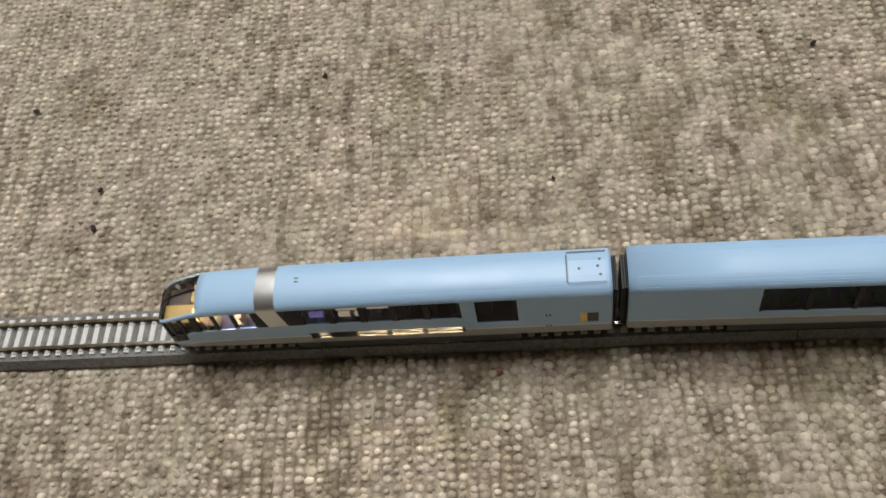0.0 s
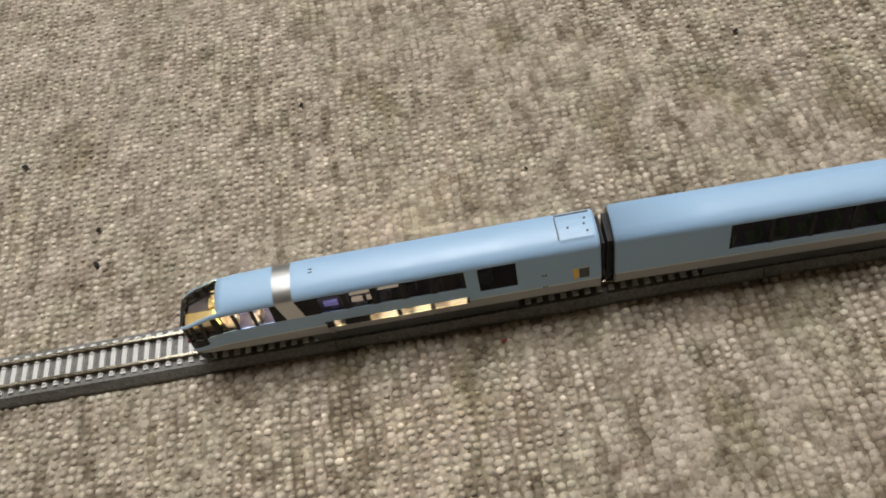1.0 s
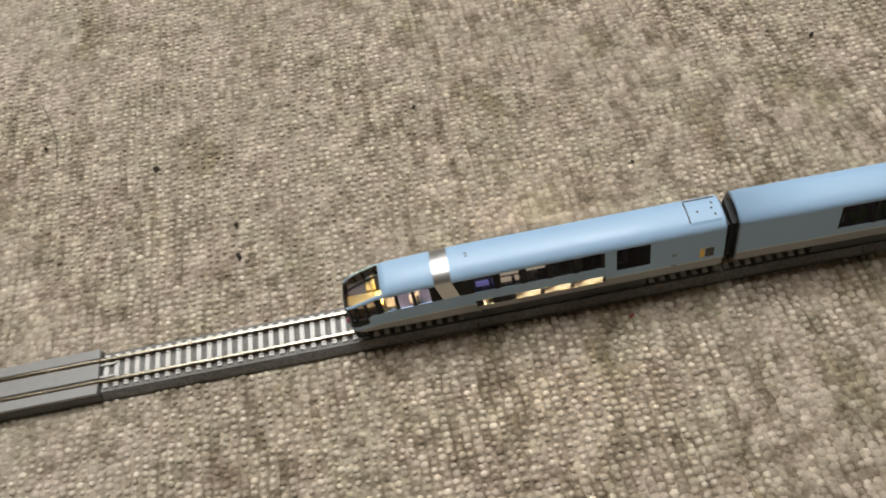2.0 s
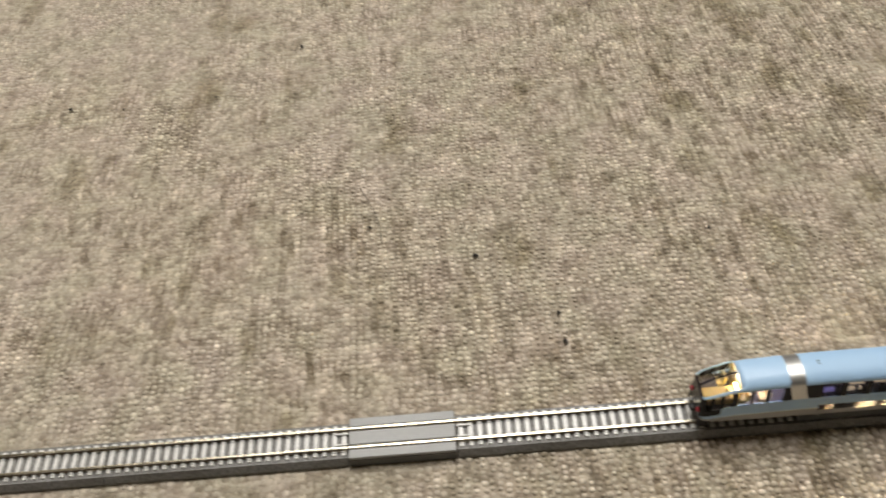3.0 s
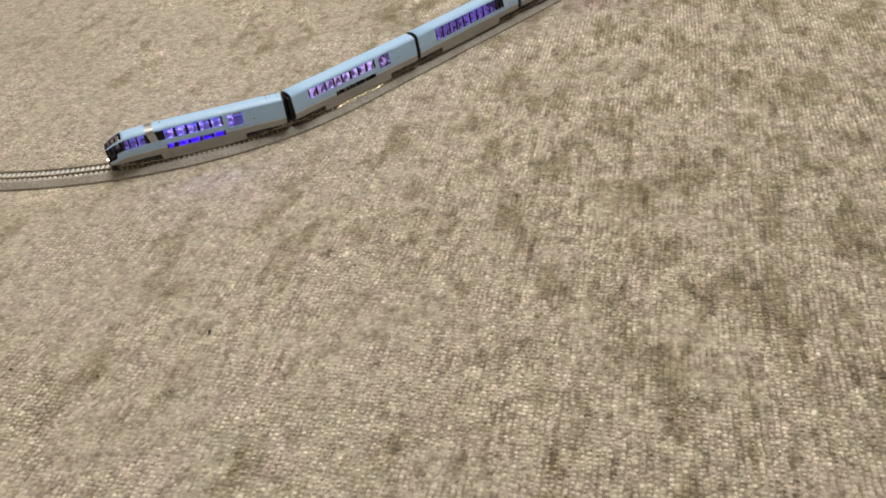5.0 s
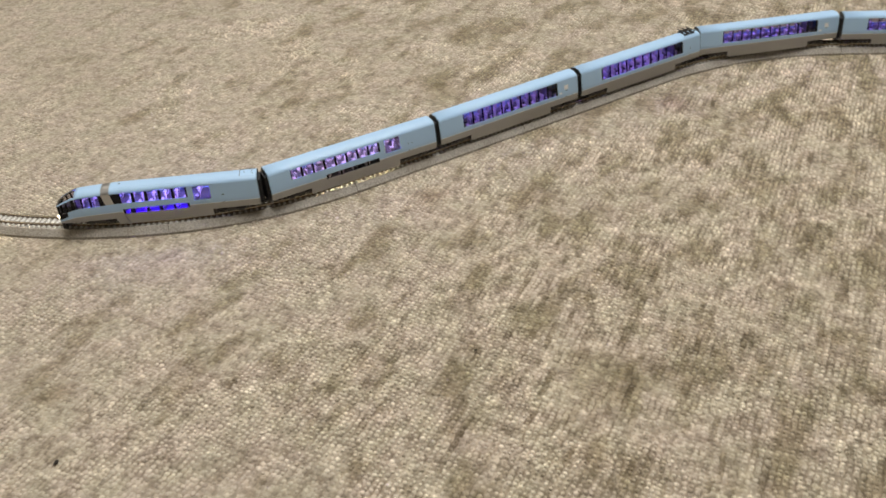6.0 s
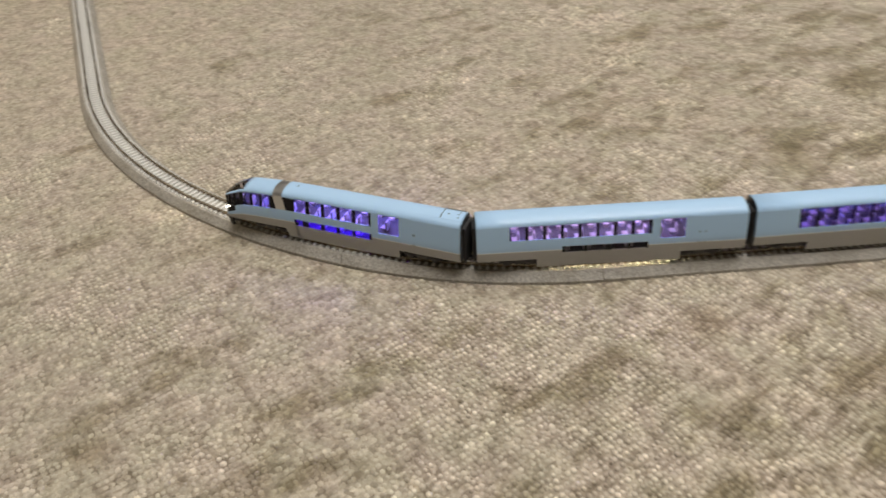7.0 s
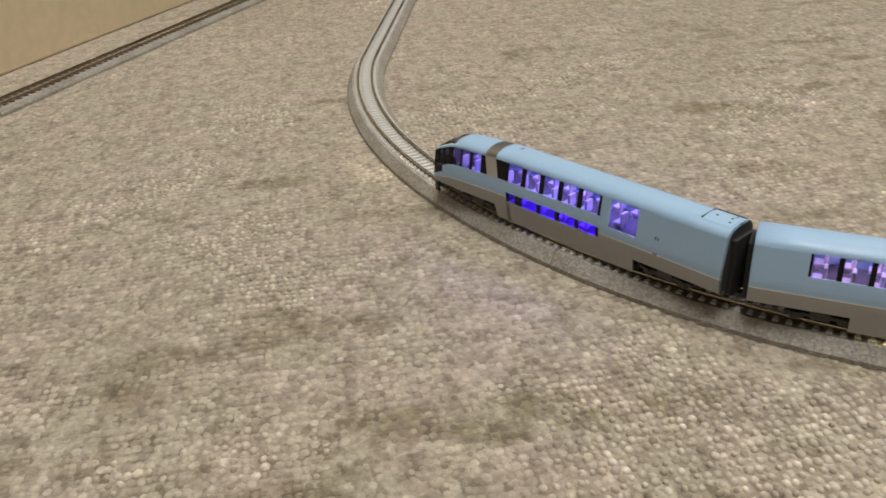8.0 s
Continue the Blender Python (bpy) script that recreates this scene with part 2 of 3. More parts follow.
UNDER = plain("dark_underframe", (0.045, 0.042, 0.04), 0.5, grain=0.25, size=700, bump=0.1)
WHEEL = plain("blackened_wheel", (0.16, 0.15, 0.14), 0.3, 0.9, grain=0.2)
SEAT = plain("seat_plastic", (0.68, 0.62, 0.66), 0.5, grain=0.1)
SEAT_WARM = plain("tan_seat_plastic", (0.80, 0.66, 0.34), 0.5, grain=0.12)
SEAT_GREY = plain("grey_seat_plastic", (0.2, 0.2, 0.24), 0.4, grain=0.1)
# green of a reflection in the panes, painted on to the seats
SEAT_REFLECTED = plain("reflected_green_seat", (0.10, 0.30, 0.08), 0.45, grain=0.1)
INNER = plain("interior_plastic", (0.10, 0.095, 0.11), 0.5, grain=0.1)
DARK = plain("dark_grey_end", (0.055, 0.058, 0.06), 0.4, grain=0.15)
GOLD = plain("gold_print", (0.75, 0.5, 0.12), 0.3, 0.6, grain=0.2)
WHITE = plain("white_print", (0.85, 0.85, 0.85), 0.35, grain=0.05)
GLASS = tinted_glass("smoked_window", (0.62, 0.6, 0.66), 1.3)
DARK_GLASS = tinted_glass("dark_smoked_window", (0.36, 0.34, 0.42), 1.22)
SCREEN = tinted_glass("windscreen_glass", (0.75, 0.72, 0.72))
WALLPAPER = plain("tan_wallpaper", (0.42, 0.38, 0.32), 0.8, grain=0.04, size=300, bump=0.1)
CEILING = plain("white_ceiling", (0.82, 0.81, 0.79), 0.85, grain=0.03, size=200, bump=0.1)
WOOD = plain("pale_wood", (0.74, 0.62, 0.42), 0.42, grain=0.1, size=120)
LINT = plain("dark_lint", (0.03, 0.025, 0.02), 0.9, grain=0.3)
RED = plain("red_fleck", (0.3, 0.05, 0.04), 0.8, grain=0.3)
LED_BLUE = glowing("blue_led", (0.06, 0.004, 1.0), 62)
LED_VIOLET = glowing("violet_led", (0.46, 0.34, 1.0), 28)
LED_PINK = glowing("pinkish_led", (0.85, 0.6, 1.0), 18)
LED_PURPLE = glowing("purple_led", (0.42, 0.26, 0.9), 11)
LED_WARM = glowing("warm_led", (1.0, 0.8, 0.38), 110)
LED_AMBER = glowing("amber_led", (1.0, 0.78, 0.28), 120)
LED_BAR = glowing("warm_bar_led", (1.0, 0.84, 0.5), 0.7)
LED_CABIN = glowing("warm_cabin_led", (1.0, 0.82, 0.66), 55)
LED_DIM = glowing("dim_violet_led", (0.55, 0.5, 1.0), 0.4)
HEADLIGHT = glowing("headlight_glow", (1.0, 0.86, 0.6), 40)
LED_UNDER = glowing("warm_underfloor_glow", (1.0, 0.86, 0.5), 40)
TAILLIGHT = glowing("taillight_glow", (0.35, 0.02, 0.03), 0.05)


# ---- mesh helpers ----
def part(name, bm, mat, parent=None, label="", smooth=False):
    me = bpy.data.meshes.new(name)
    bm.to_mesh(me)
    bm.free()
    for one in (mat if isinstance(mat, (list, tuple)) else [mat]):
        me.materials.append(one)
    if smooth:
        for f in me.polygons:
            f.use_smooth = True
    ob = new(name, me)
    ob.parent = parent
    if label:
        tagged(ob, label)
    return ob


def shared(name, me, parent, m):
    ob = new(name, me)
    ob.parent = parent
    ob.matrix_basis = m
    return ob


def box(bm, x0, x1, y0, y1, z0, z1, bevel=0.0):
    made = bmesh.ops.create_cube(bm, size=1.0)["verts"]
    for v in made:
        v.co = Vector(((x0 + x1) / 2 + v.co.x * (x1 - x0), (y0 + y1) / 2 + v.co.y * (y1 - y0), (z0 + z1) / 2 + v.co.z * (z1 - z0)))
    if bevel:
        edges = list({e for v in made for e in v.link_edges})
        bmesh.ops.bevel(bm, geom=edges, offset=bevel, segments=2, affect="EDGES", profile=0.5)
    return bm


def box_part(name, mat, parent, dims, bevel=0.0, label=""):
    return part(name, box(bmesh.new(), *dims, bevel), mat, parent, label)


def disc(bm, centre, axis, radius, length, sides=20, r2=None):
    turn = Vector((0, 0, 1)).rotation_difference(Vector(axis)).to_matrix().to_4x4()
    bmesh.ops.create_cone(bm, cap_ends=True, segments=sides, radius1=radius, radius2=radius if r2 is None else r2, depth=length,
                          matrix=Matrix.Translation(centre) @ turn)
    return bm


# ---- the room ----
def structure(name, dims, mat, label, bevel=0.0):
    return tagged(box_part(name, mat, None, dims, bevel), label, name.split("_")[0], kind="structure")


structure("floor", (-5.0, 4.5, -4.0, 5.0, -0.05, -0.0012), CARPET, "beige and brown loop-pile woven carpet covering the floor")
# unseen walls added to close the room, toned tan to limit bounced light
structure("wall_west", (-5.1, -5.004, -4.0, 5.0, -0.05, 2.45), WALLPAPER, "plain tan wall out of view behind the layout")
structure("wall_east", (4.504, 4.6, -4.0, 5.0, -0.05, 2.45), WALLPAPER, "plain tan wall of the room, out of view")
structure("wall_north", (-5.1, 4.6, 5.004, 5.1, -0.05, 2.45), WALLPAPER, "plain tan wall of the room, out of view")
structure("wall_south", (-5.1, 4.6, -4.1, -4.004, -0.05, 2.45), WALLPAPER, "plain tan wall of the room, out of view")
structure("ceiling", (-5.1, 4.6, -4.1, 5.1, 2.454, 2.5), CEILING, "plain white ceiling of the room")


def carpet_pile(x0, x1, y0, y1, px, py):
    """Short wool loops in wavering columns, each a small blunt dome standing on the backing cloth."""
    rng = np.random.default_rng(11)
    nx, ny = int((x1 - x0) / px), int((y1 - y0) / py)
    gx, gy = np.meshgrid(np.arange(nx), np.arange(ny), indexing="ij")

    def waves(a, b, reach):
        out = np.zeros_like(a)
        for n in range(7):
            fx, fy, ph = rng.uniform(-1, 1) * reach, rng.uniform(-1, 1) * reach, rng.uniform(0, 6.28)
            out += np.sin(a * fx + b * fy + ph)
        return out / 7

    cx = x0 + (gx + 0.10 * rng.standard_normal(gx.shape)) * px
    cy = y0 + (gy + 0.13 * rng.standard_normal(gx.shape) + 0.12 * np.sin(gx * 1.7)) * py
    cx, cy = cx + 0.0045 * waves(cx, cy, 22) + 0.0008 * waves(cx, cy, 160), cy + 0.004 * waves(cx, cy, 22) + 0.0008 * waves(cx, cy, 160)
    # the loops lie flatter in felted places
    felted = np.clip(0.55 + 1.5 * waves(cx, cy, 45) + 1.1 * waves(cx, cy, 130) + 2.0 * np.minimum(cx + 0.16, 0.12), 0.0, 1.0)
    size = rng.uniform(0.66, 1.18, gx.shape) * (0.95 - 0.17 * felted)
    tall = (0.00035 + 0.0010 * felted) * rng.uniform(0.45, 1.25, gx.shape)
    cx, cy, size, tall = (v.ravel() for v in (cx, cy, size, tall))
    turn = rng.uniform(-0.3, 0.3, cx.shape) + radians(3.5)
    lean = rng.normal(0, 0.00018, (2, cx.size))
    # six-sided domes where one comes close, blunt four-sided ones farther off
    close = (cx > -0.55) & (cx < 0.40) & (cy < 0.60)
    co, faces, at = [], [], 0
    for which, sides, levels in ((close, 6, ((0.60, 0.0), (0.47, 0.66), (0.0, 1.0))), (~close, 4, ((0.66, 0.0), (0.36, 0.95)))):
        n = int(which.sum())
        x, y, r, z, a = cx[which], cy[which], size[which], tall[which], turn[which]
        block = []
        for w, h in levels:
            for k in range(sides if w else 1):
                g = 2 * math.pi * (k + 0.5) / sides
                u, v = math.cos(g) * w * px * r, math.sin(g) * w * py * r
                block.append(np.stack([x + u * np.cos(a) - v * np.sin(a) + lean[0][which] * h, y + u * np.sin(a) + v * np.cos(a) + lean[1][which] * h, -0.0013 + z * h], 1))
        per = len(block)
        one = [(k, (k + 1) % sides, (k + 1) % sides + sides, k + sides) for k in range(sides)]
        one += [(k + sides, (k + 1) % sides + sides, per - 1) for k in range(sides)] if sides == 6 else [(4, 5, 6, 7)]
        co.append(np.stack(block, 1).reshape(-1, 3))
        for f in one:
            faces.append(np.array(f)[None] + at + per * np.arange(n)[:, None])
        at += n * per
    sizes = np.concatenate([np.full(len(f), f.shape[1], dtype=np.int32) for f in faces])
    corners = np.concatenate([f.ravel() for f in faces]).astype(np.int32)
    me = bpy.data.meshes.new("carpet_loops")
    me.vertices.add(at)
    me.vertices.foreach_set("co", np.concatenate(co).ravel())
    me.loops.add(corners.size)
    me.loops.foreach_set("vertex_index", corners)
    me.polygons.add(sizes.size)
    me.polygons.foreach_set("loop_start", np.concatenate([[0], np.cumsum(sizes)[:-1]]).astype(np.int32))
    me.polygons.foreach_set("use_smooth", np.ones(sizes.size, dtype=bool))
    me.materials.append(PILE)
    me.update(calc_edges=True)
    return tagged(new("carpet_loops", me), "beige and brown wool loops of the woven carpet", "carpet", kind="stuff")


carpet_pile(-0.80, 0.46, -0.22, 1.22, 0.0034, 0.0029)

# ---- track ----
MM = 0.001
RAIL_TOP = 6.5 * MM


class Line:
    """A run of straights and bends of track, from a start pose (x, y, heading) on: (length, turn in radians) each."""

    def __init__(self, x, y, heading, runs):
        self.start, self.runs = (x, y, heading), runs
        self.length = sum(n for n, _ in runs)

    def at(self, s):
        x, y, h = self.start
        for k, (n, turn) in enumerate(self.runs):
            d = s if k == len(self.runs) - 1 else min(s, n)
            if k == 0 and s < 0:
                d = s
            if abs(turn) < 1e-9:
                x, y = x + d * math.cos(h), y + d * math.sin(h)
            else:
                r = n / turn
                g = h + d / r
                x, y, h = x + r * (math.sin(g) - math.sin(h)), y - r * (math.cos(g) - math.cos(h)), g
            s -= d
            if s <= 0:
                break
        return x, y, h


def swept(line, s0, s1, rows, step):
    """A bmesh that carries a closed outline of (across, up) along the line."""
    bm, rings = bmesh.new(), []
    n = max(1, math.ceil((s1 - s0) / step - 1e-6))
    for k in range(n + 1):
        x, y, h = line.at(s0 + (s1 - s0) * k / n)
        rings.append([bm.verts.new((x - math.sin(h) * a, y + math.cos(h) * a, z)) for a, z in rows])
    for a, b in zip(rings, rings[1:]):
        for i in range(len(rows)):
            j = (i + 1) % len(rows)
            bm.faces.new((a[i], b[i], b[j], a[j]))
    bm.faces.new(rings[0])
    bm.faces.new(rings[-1][::-1])
    bmesh.ops.recalc_face_normals(bm, faces=bm.faces)
    return bm


def sleeper_mesh(colour):
    bm = box(bmesh.new(), -1.05 * MM, 1.05 * MM, -7.0 * MM, 7.0 * MM, 3.9 * MM, 4.75 * MM)
    for v in bm.verts:
        if v.co.z > 4.3 * MM:
            v.co.x *= 0.84
            v.co.y *= 0.985
    me = bpy.data.meshes.new("sleeper")
    bm.to_mesh(me)
    bm.free()
    me.materials.append(colour)
    return me


def chair_mesh():
    """Rail fastenings at both ends of a sleeper."""
    bm = bmesh.new()
    for s in (-1, 1):
        for k in (-1, 1):
            c = s * 4.5 + k * 1.05
            box(bm, -0.6 * MM, 0.6 * MM, (c - 0.45) * MM, (c + 0.45) * MM, 4.7 * MM, 5.2 * MM)
    me = bpy.data.meshes.new("fastening")
    bm.to_mesh(me)
    bm.free()
    me.materials.append(SLEEPER)
    return me


SLEEPER_MESH, TIMBER_MESH, CHAIR_MESH = sleeper_mesh(SLEEPER), sleeper_mesh(TIMBER), chair_mesh()
BED = [(-9.8, -1.0), (-9.8, 0.9), (-8.2, 4.0), (8.2, 4.0), (9.8, 0.9), (9.8, -1.0)]
RAIL_OUTLINE = [(-0.75, 4.7), (0.75, 4.7), (0.75, 5.0), (0.25, 5.2), (0.25, 5.9), (0.5, 6.05), (0.5, 6.4), (0.38, 6.5), (-0.38, 6.5), (-0.5, 6.4), (-0.5, 6.05), (-0.25, 5.9), (-0.25, 5.2), (-0.75, 5.0)]


def track_section(line, s0, s1, label, group, fine=True, lift=0.0):
    """One sectional track piece: roadbed, two rails and its sleepers."""
    curved = any(abs(t) > 1e-9 for _, t in line.runs)
    step = 0.008 if curved else 1.0
    x, y, h = line.at((s0 + s1) / 2)
    root = tagged(new("track_section"), label, "track", group)
    root.empty_display_size = 0.02
    root.matrix_basis = pose(x, y, lift * MM, 0, 0, math.degrees(h))
    inv = pose(x, y, 0, 0, 0, math.degrees(h)).inverted()
    gap = 0.00018

    def laid(name, rows, mat, lab="", a=s0 + gap, b=s1 - gap):
        bm = swept(line, a, b, [(p * MM, q * MM) for p, q in rows], step)
        bm.transform(inv)
        return part(name, bm, mat, root, lab)

    bed = [(p + math.copysign(lift * 1.2, p), q - lift) if q < 1 else (p, q) for p, q in BED]
    laid("roadbed", bed, BALLAST_PALE if lift or not fine else BALLAST, "grey printed ballast roadbed")
    for side in (-4.5, 4.5):
        rail = laid("rail", [(p + side, q) for p, q in RAIL_OUTLINE], [RAIL, RAIL_SIDE], "nickel rail with brown sides")
        for f in rail.data.polygons:
            f.material_index = 0 if f.center.z > 6.0 * MM else 1
        for end in (s0 + 0.004, s1 - 0.004):
            laid("rail_joiner", [(side - 1.0, 4.7), (side + 1.0, 4.7), (side + 0.9, 5.4), (side - 0.9, 5.4)], RAIL, "", max(s0 + gap, end - 0.0035), min(s1 - gap, end + 0.0035))
    n = round((s1 - s0) / (0.0041 if fine else 0.0062))
    for k in range(n):
        x, y, h = line.at(s0 + (k + 0.5) * (s1 - s0) / n)
        m = inv @ pose(x, y, 0, 0, 0, math.degrees(h))
        shared("sleeper", SLEEPER_MESH if fine else TIMBER_MESH, root, m)
        if fine:
            shared("fastening", CHAIR_MESH, root, m)
    return root


def lay(line, label, group, s0=0.0, s1=None, piece=0.14, fine=True, lift=0.0):
    s1 = line.length if s1 is None else s1
    n = max(1, round((s1 - s0) / piece))
    for k in range(n):
        track_section(line, s0 + (s1 - s0) * k / n, s0 + (s1 - s0) * (k + 1) / n, label, group, fine, lift)


def rerailer(x0, x1):
    """Short plated track piece that guides wheels back on to the rails."""
    root = tagged(new("rerailer_track"), "short grey plated rerailing track piece between plain track sections", "track")
    root.empty_display_size = 0.02
    root.matrix_basis = pose(x0, 0, 0)
    n = x1 - x0
    box_part("base", PLATE_SIDE, root, (0.0002, n - 0.0002, -9.8 * MM, 9.8 * MM, -1.0 * MM, 4.4 * MM), 0.0003, "dark grey base")
    box_part("middle_plate", PLATE, root, (0.0004, n - 0.0004, -3.3 * MM, 3.3 * MM, 4.404 * MM, 6.3 * MM), 0.00035)
    for s in (-1, 1):
        a, b = sorted((s * 5.4 * MM, s * 9.6 * MM))
        box_part("side_plate", PLATE, root, (0.0004, n - 0.0004, a, b, 4.404 * MM, 6.25 * MM), 0.00035)
        line = Line(0, 0, 0, [(n, 0.0)])
        part("rail", swept(line, 0.0002, n - 0.0002, [((p + s * 4.5) * MM, q * MM) for p, q in RAIL_OUTLINE], 1.0), RAIL, root, "bright nickel rail")
    for e0, e1 in ((-0.006, 0.0), (n, n + 0.006)):
        for s in (-1, 1):
            bm = box(bmesh.new(), e0, e1, (s * 2.6 - 0.35) * MM, (s * 2.6 + 0.35) * MM, 4.8 * MM, 5.7 * MM, 0.0001)
            part("guard_rail", bm, SLEEPER, root)
    return root


# ---- trains ----
PROFILE = [(8.9, 7.1), (9.4, 12.6), (9.7, 16.3), (9.7, 17.9), (9.68, 18.3), (9.6, 20.1), (9.4, 21.7), (8.9, 24.7), (7.55, 32.3), (7.3, 33.0), (6.75, 33.8), (5.7, 34.6), (4.1, 35.25), (2.1, 35.6), (0.0, 35.7)]
EAVES, TOP = 32.3, 35.7
NOSE_DROP = [(-6, 6.9), (-3, 5.4), (0, 4.2), (6.4, 1.9), (14, 1.1), (27.5, 0.35), (36, 0.0)]
NOSE_CROWN = [(-6, 0.3), (-3, 0.55), (0, 0.72), (6.4, 0.95), (14, 1.0)]
NOSE_WIDE = [(-6, 0.74), (-5.2, 0.86), (-3, 0.94), (0, 0.97), (6.4, 0.99), (14, 1.0)]


def eased(table, x):
    for (a, p), (b, q) in zip(table, table[1:]):
        if x <= b:
            return p + (q - p) * max(0.0, x - a) / (b - a)
    return table[-1][1]


def skin(x, j, side, nose, lift=0.0):
    """The car body's surface at x along, row j of the outline, in millimetres."""
    y, z = PROFILE[j]
    if nose:
        if 26 < x < 39 and z < EAVES:
            x = x + 3.6 * (EAVES - z) / 14
        if x < 40:
            drop = eased(NOSE_DROP, x)
            if z > EAVES:
                z = EAVES - drop + (z - EAVES) * eased(NOSE_CROWN, x)
            elif z > 21.0:
                z -= drop
            elif z > 12.6:
                z = 12.6 + (z - 12.6) * (8.4 - drop * 0.96) / 8.4
            y *= eased(NOSE_WIDE, x)
    return Vector((x, side * (y + lift), z + (lift if j > 9 else 0.0))) * MM


KINDS = {
    # upper panes, square windows, lower panes: (from, to) along the car
    "lead": dict(nose=True, length=131.2,
                 front=[(-4.4, -2.6), (-1.4, 1.0), (2.2, 5.4), (7.6, 12.6), (13.8, 18.8), (20.0, 25.4)],
                 upper=[(41.0, 48.5), (50.5, 58.0), (60.0, 67.5), (69.5, 77.0), (79.0, 87.0)], strip=(35.6, 88.2),
                 tall=[(92.4, 104.6)], lower=[(43.5, 47.0), (55.5, 64.5), (66.0, 75.5), (77.0, 87.5)], low=(37.4, 88.4),
                 cut=[(-1.5, 29), (104, 131.2)], upper_rows=(7, 8), doors=[(112.5, 113.6)]),
    "double": dict(nose=False, length=139.0, front=[], upper=[(17.5 + 9.1 * k, 25.0 + 9.1 * k) for k in range(8)], strip=(16.8, 90.2), tall=[(94.5, 107.5)],
                   lower=[(45.5, 55.5), (57.0, 66.5), (69.5, 78.0), (79.5, 87.5)], low=(44.0, 88.5), cut=[(0, 31), (106, 139)], upper_rows=(7, 8), doors=[(114.5, 117.5)]),
    "saloon": dict(nose=False, length=139.0, front=[], upper=[(23.0 + 9.4 * k, 31.3 + 9.4 * k) for k in range(10)], strip=(22.2, 117.4), tall=[], lower=[], low=None,
                   cut=[(0, 29), (110, 139)], upper_rows=(6, 8), doors=[(126, 127)]),
    "green": dict(nose=False, length=139.0, front=[], upper=[(36.6 + 12.7 * k, 48.0 + 12.7 * k) for k in range(7)], strip=(35.8, 124.6), tall=[], lower=[], low=None,
                  cut=[(0, 29), (110, 139)], upper_rows=(6, 8), doors=[(129, 130)]),
}


KINDS["head"] = dict(KINDS["lead"], length=139.0, cut=[(-1.5, 29), (104, 139)], lower=[(42.0, 46.0), (49.5, 57.5), (59.5, 67.0), (69.0, 77.0), (78.5, 87.0)])


def inside(x, spans):
    return any(a < x < b for a, b in spans)


def make_body(kind, root):
    k = KINDS[kind]
    nose = k["nose"]
    lo, hi = k["upper_rows"]
    xs = {0.0, k["length"], k["length"] - 0.8}
    for span in (*k["front"], *k["upper"], *k["tall"], *k["lower"], *k["cut"], k["strip"], k["low"] or k["strip"], *k["doors"]):
        xs |= {float(v) for v in span}
    if nose:
        xs = (xs - {0.0}) | {-6.0, -5.7, -5.2, -4.0, -3.0, -1.5, 0.0, 1.5, 3.5, 6.4, 8.4, 11.0, 14.0, 27.5, 33.6}
    xs = sorted(xs)
    rows = len(PROFILE)
    bm = bmesh.new()
    cols = {}
    for i, x in enumerate(xs):
        for side in (-1, 1):
            for j in range(rows):
                if j == rows - 1 and side == 1:
                    cols[i, side, j] = cols[i, -1, j]
                else:
                    cols[i, side, j] = bm.verts.new(skin(x, j, side, nose))
    mats = [BLUE, SKIRT, STRIPE, BLACK, SILVER, DARK]

    def paint(x, j):
        """Material slot of the cell from row j up, at x; None where it is open."""
        if j == 0 and inside(x, k["cut"]):
            return None
        if nose and x < -1.5 and j < 1:
            return 3
        # shade low on the near train's skirt, painted as a dark row
        if j == 0 and kind in ("lead", "green"):
            return 5
        if j < 3:
            low = k["low"] and k["low"][0] < x < k["low"][1] and j == 2
            return None if low and inside(x, k["lower"]) else 3 if low else 1
        if j == 3 or j == 4:
            if k["low"] and k["low"][0] < x < k["low"][1]:
                return None if inside(x, k["lower"]) else 3
            return 2 if j == 3 and (x > -1.5 or not nose) else (3 if nose and x < -5.2 else 0)
        if nose:
            if x < -5.7:
                return 3
            if -5.7 < x < 8.4 and j >= 10:
                return None
            if 27.5 < x < 33.6 and j >= 7:
                return 4
            if x < 27.5 and j == 7:
                return None if inside(x, k["front"]) else 3
            if x < 1.5 and j == 6:
                return 3
            if 33.6 < x < 35.6 and j < 8:
                return 3 if j == 7 else 0
        if inside(x, k["tall"]) and j in (6, 7):
            return None
        if k["strip"][0] < x < k["strip"][1] and lo <= j < hi:
            return None if inside(x, k["upper"]) else 3
        return 0

    for i in range(len(xs) - 1):
        mid = (xs[i] + xs[i + 1]) / 2
        for side in (-1, 1):
            for j in range(rows - 1):
                slot = paint(mid, j)
                if slot is None:
                    continue
                quad = [cols[i, side, j], cols[i + 1, side, j], cols[i + 1, side, j + 1], cols[i, side, j + 1]]
                f = bm.faces.new(quad if side == -1 else quad[::-1])
                f.material_index, f.smooth = slot, j >= 8
    for i in ((0, len(xs) - 1)):
        ring = [cols[i, -1, j] for j in range(1, rows)] + [cols[i, 1, j] for j in range(rows - 2, 0, -1)]
        f = bm.faces.new(ring if i else ring[::-1])
        f.material_index = 5 if i or not nose else 3
    loose = [v for v in bm.verts if not v.link_faces]
    bmesh.ops.delete(bm, geom=loose, context="VERTS")
    body = part("body", bm, mats, root, "light blue body with silver-grey skirt")
    solid = body.modifiers.new("wall", "SOLIDIFY")
    solid.thickness, solid.offset = 0.5 * MM, -1
    solid.use_rim = True
    return body


